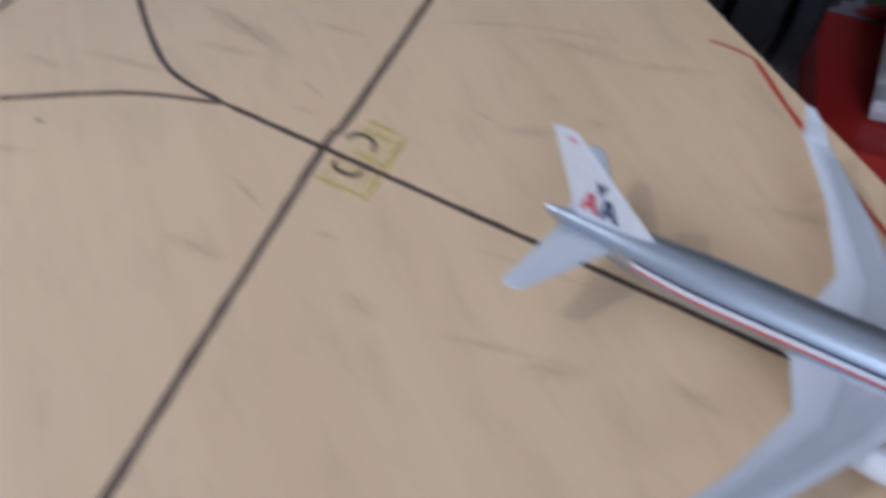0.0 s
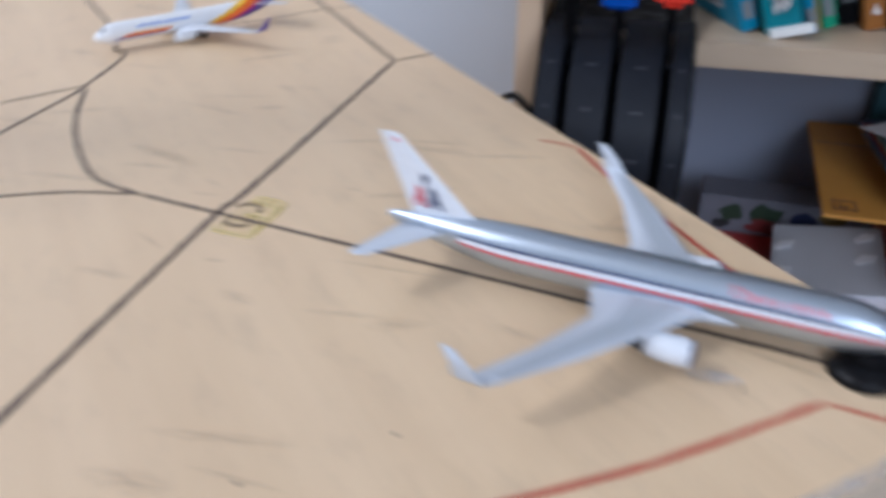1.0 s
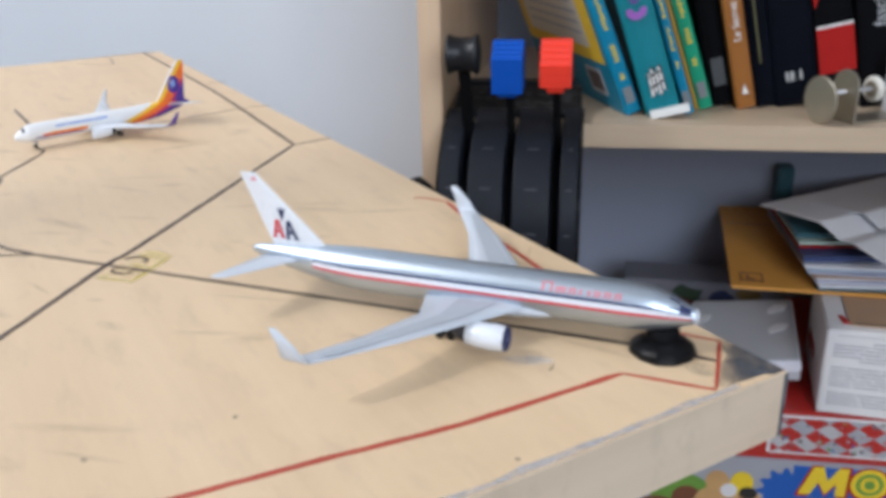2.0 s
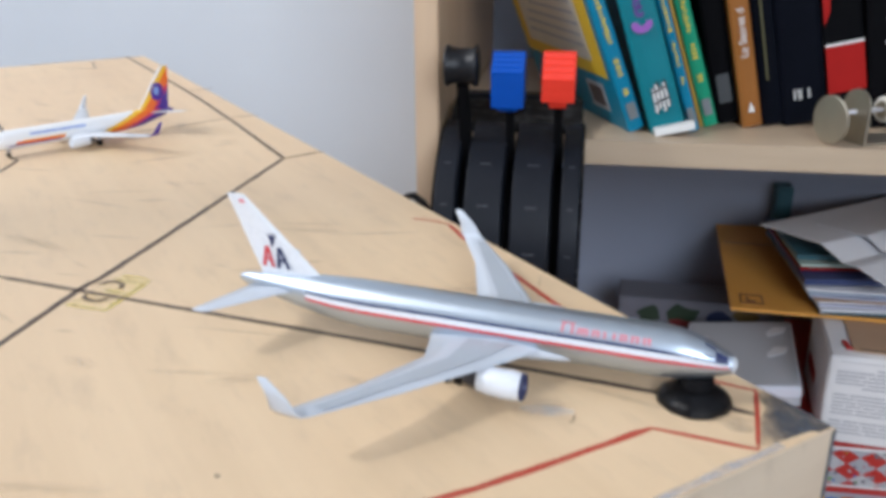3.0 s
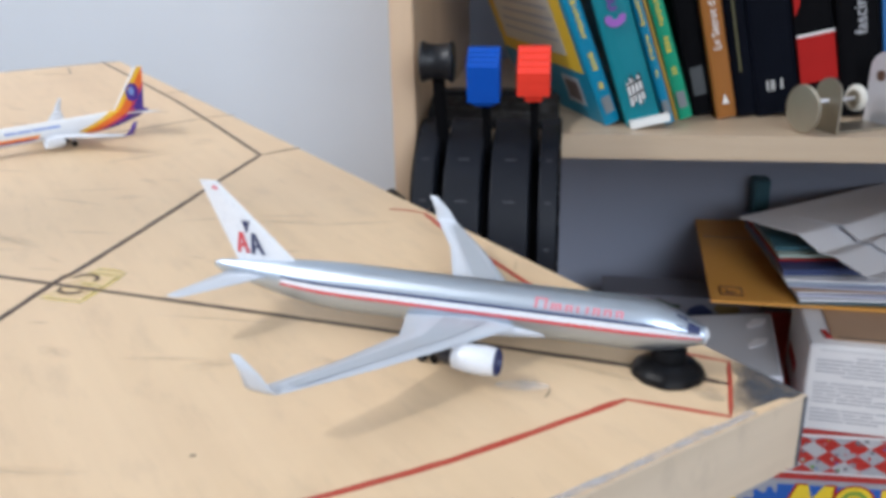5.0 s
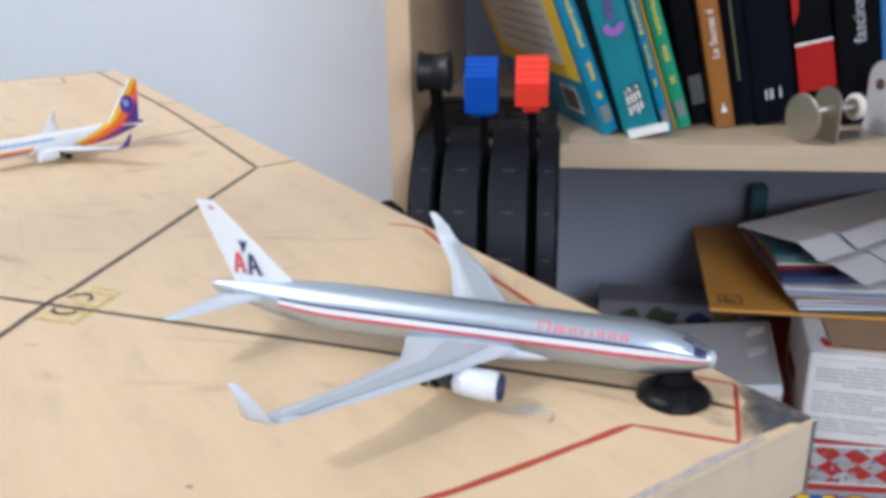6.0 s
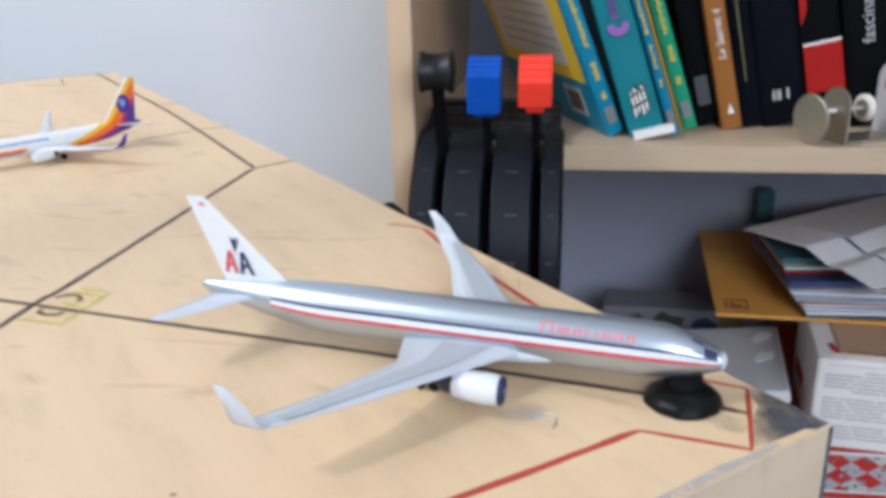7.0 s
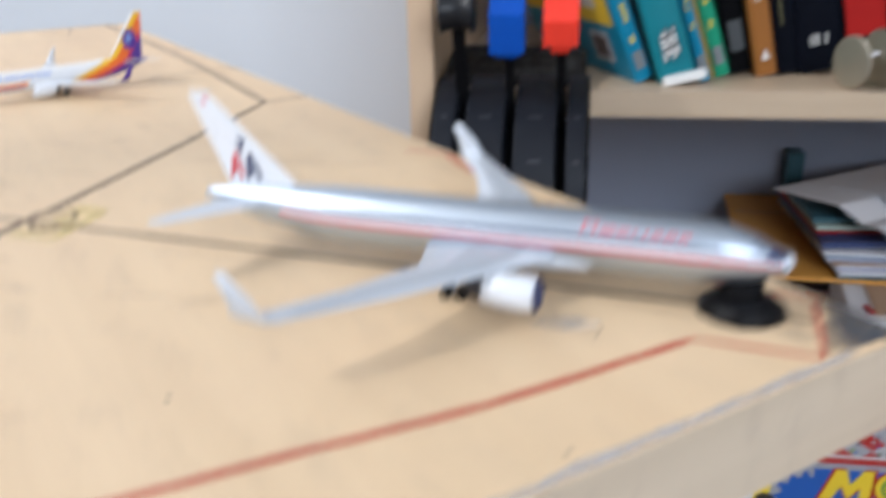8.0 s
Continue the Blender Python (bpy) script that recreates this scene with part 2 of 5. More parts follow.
def loft(rings, caps=True, bm=None, closed=True):
    """Faces between rings of points with the same count."""
    bm = bm or bmesh.new()
    rows_ = [[bm.verts.new(p) for p in ring] for ring in rings]
    n = len(rows_[0])
    for a, b in zip(rows_, rows_[1:]):
        for i in range(n if closed else n - 1):
            bm.faces.new((a[i], a[(i + 1) % n], b[(i + 1) % n], b[i]))
    if caps:
        bm.faces.new(rows_[0][::-1])
        bm.faces.new(rows_[-1])
    return bm


def circle(r, n, z=0.0, m=None, ry=None):
    pts = [Vector((r * math.cos(2 * math.pi * i / n), (ry or r) * math.sin(2 * math.pi * i / n), z)) for i in range(n)]
    return [m @ p for p in pts] if m is not None else pts


def turned(profile, n=32, m=None, bm=None):
    """A body turned about z from (radius, height) pairs."""
    return loft([circle(max(r, 1e-5), n, z, m) for r, z in profile], True, bm)


def between(a, b):
    """The pose whose z axis runs from a to b."""
    a, b = Vector(a), Vector(b)
    return Matrix.Translation(a) @ (b - a).to_track_quat("Z", "Y").to_matrix().to_4x4()


def rod(a, b, r, n=12, bm=None):
    length = (Vector(b) - Vector(a)).length
    return turned([(r, 0), (r, length)], n, between(a, b), bm)


def smooth_path(pts, step=0.004):
    """A rounded path through a few points."""
    pts = [Vector(p) for p in pts]
    ext = [2 * pts[0] - pts[1]] + pts + [2 * pts[-1] - pts[-2]]
    out = []
    for i in range(1, len(ext) - 2):
        p0, p1, p2, p3 = ext[i - 1:i + 3]
        k = max(2, int((p2 - p1).length / step))
        for j in range(k):
            t = j / k
            out.append(0.5 * (2 * p1 + (p2 - p0) * t + (2 * p0 - 5 * p1 + 4 * p2 - p3) * t * t + (3 * p1 - p0 - 3 * p2 + p3) * t ** 3))
    out.append(pts[-1])
    return out


def ribbon(path, width, z, wobble=0.12, seed=0, taper=True, lift=0.00012):
    """An ink stroke: a thin film along a path, its width uneven as a pen leaves it."""
    rnd = random.Random(seed)
    bm = bmesh.new()
    rings = []
    for i, p in enumerate(path):
        q = path[min(i + 1, len(path) - 1)] - path[max(i - 1, 0)]
        q.z = 0
        side = Vector((-q.y, q.x, 0)).normalized()
        w = width / 2 * (1 + rnd.uniform(-wobble, wobble))
        if taper and i in (0, len(path) - 1):
            w *= 0.5
        sh = rnd.uniform(-1, 1) * width * 0.06
        a, b = p + side * (w + sh), p - side * (w - sh)
        rings.append([Vector((a.x, a.y, z)), Vector((b.x, b.y, z)), Vector((b.x, b.y, z + lift)), Vector((a.x, a.y, z + lift))])
    return loft(rings, True, bm)


def straight(a, b, step=0.005):
    a, b = Vector((*a, 0)), Vector((*b, 0))
    k = max(2, int((b - a).length / step))
    return [a + (b - a) * (i / k) for i in range(k + 1)]


# ---------------------------------------------------------------- room
def wall_with_hole(name, m, width, z0, z1, x0, x1, h0, h1, mat, thick=0.12):
    """A wall along its own x, outer side towards +y, with one opening."""
    bm = bmesh.new()
    add_box(bm, -width / 2, x0, 0, thick, z0, z1)
    add_box(bm, x1, width / 2, 0, thick, z0, z1)
    add_box(bm, x0, x1, 0, thick, z0, h0)
    add_box(bm, x0, x1, 0, thick, h1, z1)
    ob = part(name, bm, mat)
    ob.matrix_world = m
    return tagged(ob, "plain white painted plaster wall with a window", "wall", kind="structure")


def window_frame(name, m, x0, x1, h0, h1):
    w = holder(name, m, "white painted window with two clear panes", "window", kind="structure")
    t = 0.045
    for i, (a, b, c, d) in enumerate(((x0, x0 + t, h0, h1), (x1 - t, x1, h0, h1), (x0 + t, x1 - t, h0, h0 + t), (x0 + t, x1 - t, h1 - t, h1),
                                      ((x0 + x1) / 2 - t / 2, (x0 + x1) / 2 + t / 2, h0 + t, h1 - t))):
        part("window_frame", box(a, b, 0.03, 0.08, c, d, 0.004), WHITE_PAINT, w)
    part("window_sill", box(x0 - 0.03, x1 + 0.03, -0.09, 0.03, h0 - 0.03, h0, 0.006), WHITE_PAINT, w)


ROOM_Z1 = 1.74
wall = part("wall_back", box(-1.17, 1.9, 0.335, 0.455, FLOOR_Z, ROOM_Z1), WALL)
wall.matrix_world = SHELF
tagged(wall, "plain white painted plaster wall", "wall", kind="structure")
LEFT = SHELF @ pose(-1.17, -1.08, 0, 0, 0, 90)
wall_with_hole("wall_left", LEFT, 2.83, FLOOR_Z, ROOM_Z1, -0.55, 1.28, 0.25, 1.62, WALL)
window_frame("window_1", LEFT, -0.55, 1.28, 0.25, 1.62)
REAR = SHELF @ pose(0.365, -2.5, 0, 0, 0, 180)
wall_with_hole("wall_rear", REAR, 3.07, FLOOR_Z, ROOM_Z1, -1.1, 0.3, 0.35, 1.55, WALL)
window_frame("window_2", REAR, -1.1, 0.3, 0.35, 1.55)
wall = part("wall_right", box(1.9, 2.02, -2.5, 0.455, FLOOR_Z, ROOM_Z1), WALL)
wall.matrix_world = SHELF
tagged(wall, "plain white painted plaster wall", "wall", kind="structure")
flo = part("floor", box(-1.29, 2.02, -2.62, 0.455, FLOOR_Z - 0.1, FLOOR_Z), FLOOR)
flo.matrix_world = SHELF
tagged(flo, "brown wooden floor", "floor", kind="structure")
cei = part("ceiling", box(-1.29, 2.02, -2.62, 0.455, ROOM_Z1, ROOM_Z1 + 0.1), CEIL)
cei.matrix_world = SHELF
tagged(cei, "plain white ceiling", "ceiling", kind="structure")

# ---------------------------------------------------------------- the table with the drawn apron
CORNER = Vector((0.0232, -0.0010, 0))
TURN = math.degrees(math.atan2(0.4055, -0.5135))
BOARD = pose(CORNER.x, CORNER.y, 0, 0, 0, TURN)     # x along the long edge, y along the front edge
BL, BW, BT = 0.656, 0.78, 0.0192

table = holder("model_airport_table", BOARD, "pale plywood table top marked with black and red pen lines", "table")
part("tabletop", box(0.0, BL, 0.0004, BW, -BT, 0, 0.0001), PLY, table)
part("edge_band", box(-0.0007, -0.00002, 0.0, BW, -BT + 0.0002, -0.00006, 0.0001), PLY_EDGE, table, "worn beige edge band with dark scuffs")
part("edge_band", box(0.0, BL, 0.0, 0.0005, -BT + 0.0002, -0.0002, 0.0002), PLY_EDGE, table, "worn beige edge band")
part("apron_rail", box(0.12, BL - 0.12, 0.12, 0.14, -BT - 0.06, -BT, 0.002), PLY_EDGE, table)
part("apron_rail", box(0.12, BL - 0.12, BW - 0.14, BW - 0.12, -BT - 0.06, -BT, 0.002), PLY_EDGE, table)
for x in (0.10, BL - 0.14):
    for y in (0.10, BW - 0.14):
        part("leg", box(x, x + 0.04, y, y + 0.04, FLOOR_Z, -BT, 0.003), PLY_EDGE, table)
INV = BOARD.inverted()


def stroke(name, pts, width, mat, seed, label="", curved=True, z=0.00005, taper=True):
    pts = [INV @ Vector((x, y, 0)) for x, y in pts]
    path = smooth_path(pts) if curved else [p for a, b in zip(pts, pts[1:]) for p in straight(a.xy, b.xy)]
    return part(name, ribbon(path, width, z, 0.13, seed, taper), mat, table, label)


def smudge(x, y, half, wide, angle, mat, k):
    """A soft mark on the board: a flat disc drawn out along one direction."""
    bm = bmesh.new()
    bm.faces.new([bm.verts.new(p) for p in circle(1.0, 20)])
    return part("smudge", bm, mat, table, m=INV @ pose(x, y, 0.00001 + 0.0000004 * k, 0, 0, math.degrees(angle)) @ Matrix.Diagonal((half, wide, 1, 1)))


# taxiway lines
LN = 0.0016
stroke("pen_line", [(-0.226, 0.0005), (-0.195, 0.0006), (-0.10, 0.0008), (-0.018, 0.0002), (0.0065, -0.0018)], LN, MARKER, 1)
stroke("pen_line", [(-0.2150, 0.1605), (-0.196, 0.020), (-0.1946, 0.0), (-0.178, -0.098), (-0.150, -0.265), (-0.12, -0.44)], LN * 1.25, MARKER, 2)
stroke("pen_line", [(-0.2150, 0.1605), (-0.291, 0.227), (-0.364, 0.288), (-0.504, 0.398)], LN * 1.1, MARKER, 3)
stroke("pen_line", [(-0.2150, 0.1605), (-0.2085, 0.170), (-0.2035, 0.1785)], LN * 0.8, MARKER, 4)
stroke("pen_line", [(-0.315, 0.069), (-0.294, 0.042), (-0.270, 0.019), (-0.247, 0.0035), (-0.226, 0.0005)], LN * 1.05, MARKER, 5)
stroke("pen_line", [(-0.226, 0.0005), (-0.247, -0.008), (-0.266, -0.021), (-0.292, -0.043), (-0.33, -0.085)], LN * 0.85, MARKER, 6)
stroke("pen_line", [(-0.302, -0.04), (-0.3065, 0.010), (-0.3095, 0.027), (-0.315, 0.0625), (-0.318, 0.0715), (-0.332, 0.111), (-0.343, 0.118), (-0.378, 0.150), (-0.43, 0.187)], LN, MARKER, 7)
stroke("pen_line", [(-0.334, 0.041), (-0.324, 0.060), (-0.318, 0.0715)], LN * 0.8, MARKER, 8)
stroke("faint_line", [(-0.330, 0.165), (-0.310, 0.192), (-0.291, 0.227), (-0.278, 0.240)], LN * 0.7, PENCIL, 10)
stroke("faint_line", [(-0.5165, 0.3345), (-0.5000, 0.3372), (-0.4855, 0.3405)], LN * 0.45, PENCIL, 14)
stroke("faint_line", [(-0.364, 0.288), (-0.352, 0.301)], LN * 0.7, PENCIL, 11)
stroke("faint_line", [(-0.511, 0.3660), (-0.4855, 0.3405)], LN * 0.9, PENCIL, 12)
stroke("faint_line", [(-0.545, 0.335), (-0.537, 0.352), (-0.503, 0.392), (-0.492, 0.401)], LN * 0.8, PENCIL, 13)
# red parking box
RW = 0.0014
stroke("red_pen_line", [(-0.1225, 0.0996), (-0.1165, 0.1002), (-0.1078, 0.0989)], RW * 0.7, MARKER_RED, 20)
stroke("red_pen_line", [(-0.1078, 0.0989), (-0.090, 0.079), (-0.053, 0.043), (-0.028, 0.020), (-0.012, 0.0118)], RW * 1.25, MARKER_RED, 21)
stroke("red_pen_line", [(-0.012, 0.0118), (0.006, 0.0096)], RW * 0.7, MARKER_RED, 22, curved=False)
stroke("red_pen_line", [(0.006, 0.0096), (0.0068, -0.003), (0.0074, -0.0166)], RW * 0.72, MARKER_RED, 23)
stroke("red_pen_line", [(0.0074, -0.0166), (-0.0156, -0.0160)], RW * 0.9, MARKER_RED, 24, curved=False)
stroke("red_pen_line", [(-0.0156, -0.0160), (-0.046, -0.051), (-0.074, -0.078), (-0.12, -0.125), (-0.16, -0.17)], RW * 1.2, MARKER_RED, 25)
# painted sign by the crossing: yellow wash with two black brackets
part("yellow_mark", add_prism(bmesh.new(), [(INV @ Vector((x, y, 0))).xy for x, y in ((-0.1912, -0.0092), (-0.1770, -0.0088), (-0.1772, 0.0150), (-0.1840, 0.0162), (-0.1908, 0.0158))], 0.000002, 0.000012), YELLOW_WASH, table, "pale yellow wash")
for k, (a, b) in enumerate((((-0.190, 0.0155), (-0.180, 0.0155)), ((-0.191, 0.012), (-0.178, 0.012)), ((-0.1905, -0.009), (-0.177, -0.0085)),
                            ((-0.1785, 0.015), (-0.1765, -0.009)), ((-0.187, 0.004), (-0.178, 0.003)))):
    stroke("yellow_mark", [a, b], 0.0019, YELLOW_INK, 30 + k, z=0.00002, curved=False)
stroke("sign_mark", [(-0.1915, 0.0062), (-0.1905, 0.0092), (-0.1868, 0.0100), (-0.1838, 0.0083), (-0.1835, 0.0060)], 0.0011, MARKER, 40, z=0.0002)
stroke("sign_mark", [(-0.1895, -0.0012), (-0.1888, -0.0036), (-0.1855, -0.0043), (-0.1825, -0.0035), (-0.1818, -0.0012)], 0.0011, MARKER, 41, z=0.0002)
# scuffs and pencil ticks
for k, (a, b, w) in enumerate((((-0.209, -0.0195), (-0.195, -0.0245), 0.0010), ((-0.181, -0.024), (-0.175, -0.0225), 0.0012), ((-0.153, 0.050), (-0.150, 0.0505), 0.0014),
                               ((-0.168, 0.034), (-0.160, 0.033), 0.0007), ((-0.140, 0.046), (-0.134, 0.049), 0.0016), ((-0.062, 0.062), (-0.060, 0.052), 0.0007),
                               ((-0.084, 0.045), (-0.073, 0.060), 0.0006), ((-0.215, 0.020), (-0.204, 0.016), 0.0006), ((-0.041, -0.0145), (-0.034, -0.0165), 0.0005))):
    smudge((a[0] + b[0]) / 2, (a[1] + b[1]) / 2, math.hypot(b[0] - a[0], b[1] - a[1]) * 0.62, w * 1.25, math.atan2(b[1] - a[1], b[0] - a[0]), SMUDGE_DARK, k)
# soft grey handling smudges, mostly along the grain
rnd = random.Random(77)
for k in range(85):
    x, y = rnd.uniform(-0.50, -0.02), rnd.uniform(-0.16, 0.24)
    p = INV @ Vector((x, y, 0))
    if p.x < 0.03 or p.y < 0.02:
        continue
    far = x < -0.22
    smudge(x, y, rnd.uniform(0.006, 0.022), rnd.uniform(0.0012, 0.0045), radians(rnd.gauss(14, 18)), SMUDGE_DARK if far and k % 3 == 0 else SMUDGE, 10 + k)
for k, (x, y, r) in enumerate(((-0.052, -0.085, 0.0009), (-0.098, -0.066, 0.0007), (-0.045, 0.034, 0.0008), (-0.120, -0.092, 0.0008), (-0.262, -0.03, 0.001), (-0.030, -0.060, 0.0006))):
    stroke("speck", [(x - r, y), (x + r, y + r * 0.4)], r * 1.6, PENCIL, 300 + k, z=0.00001)
GREY_EDGE = smear("dark_worn_corner", (0.10, 0.11, 0.13), 0.009, 0.30, 0.58)
# graphite rubbed into the corner, and the pale worn front edge
rub = add_prism(bmesh.new(), [(0.0002, 0.0002), (0.024, 0.0002), (0.020, 0.0032), (0.0135, 0.0065), (0.0110, 0.0115), (0.0066, 0.0165), (0.0032, 0.0212), (0.0022, 0.014), (0.0016, 0.006), (0.0002, 0.0045)], 0.00003, 0.00008)
part("graphite_smear", rub, GREY_RUB, table, "dark grey rubbed smear at the corner")
fb = add_prism(bmesh.new(), [(INV @ Vector(((3.0 + 5.0 * math.cos(a) * (1 + 0.2 * math.sin(3 * a))) * 0.001, (-7.5 + 3.2 * math.sin(a)) * 0.001, 0))).xy for a in [i * math.pi / 9 for i in range(18)]], 0.00003, 0.00006)
part("graphite_smear", box(-0.00085, -0.00072, 0.0, 0.0013, -0.0190, -0.0003), GREY_EDGE, table, "dark worn corner edge")
part("graphite_smear", fb, FAINT_RUB, table, "faint grey smudge")
# thin pale film on the board, just ahead of the near engine
pale = add_prism(bmesh.new(), [(INV @ Vector((-0.0398 + 0.0062 * math.cos(a) * (1 + 0.15 * math.sin(2 * a)), -0.0168 + 0.0024 * math.sin(a) + 0.0008 * math.cos(a), 0))).xy
                                for a in [i * math.pi / 9 for i in range(18)]], 0.00002, 0.00005)
part("pale_mark", pale, PALE_FILM, table, "pale translucent patch")
stroke("scuff_mark", [(-0.0333, -0.0165), (-0.0330, -0.0190), (-0.0335, -0.0207)], 0.00035, PENCIL, 71)
rnd = random.Random(12)
up = [(0.0002, 0.016 + 0.008 * i) for i in range(70)]
dn = [(0.0016 + rnd.uniform(0, 0.0016), y) for _, y in up[::-1]]
part("worn_edge", add_prism(bmesh.new(), up + dn, 0.00003, 0.00007), PALE_RUB, table, "pale grey worn front edge")


# ---------------------------------------------------------------- model airliners
def station(stations, x):
    for a, b in zip(stations, stations[1:]):
        if b[0] <= x <= a[0]:
            t = (a[0] - x) / (a[0] - b[0])
            return [p + (q - p) * t for p, q in zip(a, b)]
    return list(stations[-1] if x < stations[-1][0] else stations[0])


def dense(stations, n):
    """Stations closer together, rounded by a cubic through the given ones."""
    pts = [np.array(s, float) for s in stations]
    ext = [2 * pts[0] - pts[1]] + pts + [2 * pts[-1] - pts[-2]]
    out = []
    for i in range(1, len(ext) - 2):
        p0, p1, p2, p3 = ext[i - 1:i + 3]
        for j in range(n):
            t = j / n
            h = np.minimum(np.abs(p2 - p1), 1)
            v = 0.5 * (2 * p1 + (p2 - p0) * t + (2 * p0 - 5 * p1 + 4 * p2 - p3) * t * t + (3 * p1 - p0 - 3 * p2 + p3) * t ** 3)
            lin = p1 + (p2 - p1) * t
            v[0] = lin[0]
            out.append(np.where(h < 1e-9, lin, v))
    out.append(pts[-1])
    return [tuple(float(q) for q in v) for v in out]


def skin(st, x, ang, off=0.0):
    _, ry, rz, zc = station(st, x)
    return Vector((x, (ry + off) * math.cos(ang), zc + (rz + off) * math.sin(ang)))


def skin_patch(bm, st, x0, x1, a0, a1, off=0.00006, n=40, lean=0.0):
    """A patch of paint on the hull between two places and two angles (degrees)."""
    rings = []
    for i in range(n + 1):
        x = x0 + (x1 - x0) * i / n
        rings.append([skin(st, x + lean * (k / 3), radians(a0 + (a1 - a0) * k / 3), off) for k in range(4)])
    rows_ = [[bm.verts.new(p) for p in r] for r in rings]
    for a, b in zip(rows_, rows_[1:]):
        for k in range(3):
            bm.faces.new((a[k], a[k + 1], b[k + 1], b[k]))
    return bm


def hull(st, n=36):
    return loft([[skin(st, s[0], 2 * math.pi * i / n) for i in range(n)] for s in st])


FOIL = [(0.0, 0.0), (0.04, 0.30), (0.18, 0.52), (0.42, 0.55), (0.72, 0.32), (1.0, 0.04), (1.0, -0.04), (0.7, -0.22), (0.35, -0.42), (0.1, -0.32)]


def foil_ring(y, z, lead, chord, thick, tilt):
    """A wing section; tilt 0 lies flat, 90 stands upright."""
    c, s = math.cos(radians(tilt)), math.sin(radians(tilt))
    return [Vector((lead - f * chord, y - g * thick * s, z + g * thick * c)) for f, g in FOIL]


def wing(sections, side):
    return loft([[Vector((p.x, p.y * side, p.z)) for p in foil_ring(*s)] for s in sections])


def nacelle(x0, y, z, r, length, bm=None):
    m = Matrix.Translation((x0, y, z)) @ Euler((0, radians(-90), 0)).to_matrix().to_4x4()
    return turned([(r * 0.78, 0.0015), (r * 0.80, 0.0004), (r * 0.90, 0.0), (r * 0.99, length * 0.08), (r * 1.06, length * 0.3), (r * 1.03, length * 0.6),
                   (r * 0.86, length * 0.97), (r * 0.82, length), (r * 0.78, length * 0.97)], 28, m, bm)


def fan(x0, y, z, r):
    m = Matrix.Translation((x0 - 0.0012, y, z)) @ Euler((0, radians(-90), 0)).to_matrix().to_4x4()
    return turned([(0.0, -0.0009), (r * 0.2, 0.0), (r * 0.8, 0.0002), (r * 0.8, 0.0004)], 20, m)


def cowl_lip(x0, y, z, r):
    m = Matrix.Translation((x0, y, z)) @ Euler((0, radians(-90), 0)).to_matrix().to_4x4()
    return turned([(r * 0.77, 0.0011), (r * 0.80, 0.0002), (r * 0.90, -0.00025), (r * 0.97, 0.0001), (r * 0.995, 0.0004)], 28, m)


def wheel(bm, x, y, z, r, w):
    m = Matrix.Translation((x, y - w / 2, z)) @ Euler((radians(-90), 0, 0)).to_matrix().to_4x4()
    return turned([(r * 0.5, 0), (r * 0.9, 0), (r, w * 0.25), (r, w * 0.75), (r * 0.9, w), (r * 0.5, w)], 18, m, bm)


def gear(name, plane, x, y, top, r, pairs, gap):
    bm = bmesh.new()
    rod((x, y, r), (x, y, top), r * 0.32, 10, bm)
    strut = part(name, bm, GREY_PAINT, plane)
    for dx in pairs:
        for dy in (-gap, gap):
            part("wheel", wheel(bmesh.new(), x + dx, y + dy, r, r, r * 0.8), TYRE, strut)
        part("axle", rod((x + dx, y - gap, r), (x + dx, y + gap, r), r * 0.25, 8), DARK_METAL, strut)


def fin_y(x, z, sections):
    """Half thickness of the fin at x, z."""
    (z0, l0, c0, t0), (z1, l1, c1, t1) = sections
    k = (z - z0) / (z1 - z0)
    lead, chord, t = l0 + (l1 - l0) * k, c0 + (c1 - c0) * k, t0 + (t1 - t0) * k
    f = min(1, max(0, (lead - x) / chord))
    for (fa, ga), (fb, gb) in zip(FOIL[:5], FOIL[1:6]):
        if fa <= f <= fb:
            return t * (ga + (gb - ga) * (f - fa) / (fb - fa))
    return 0.0


def painted_on_fin(bm, pts, sections, side):
    cx, cz = sum(p[0] for p in pts) / len(pts), sum(p[1] for p in pts) / len(pts)
    poly = [bm.verts.new((x, side * (fin_y(x, z, sections) + 0.00010), z)) for x, z in pts]
    mid = bm.verts.new((cx, side * (fin_y(cx, cz, sections) + 0.00014), cz))
    for i in range(len(poly)):
        bm.faces.new((poly[i], poly[(i + 1) % len(poly)], mid))
    return bm


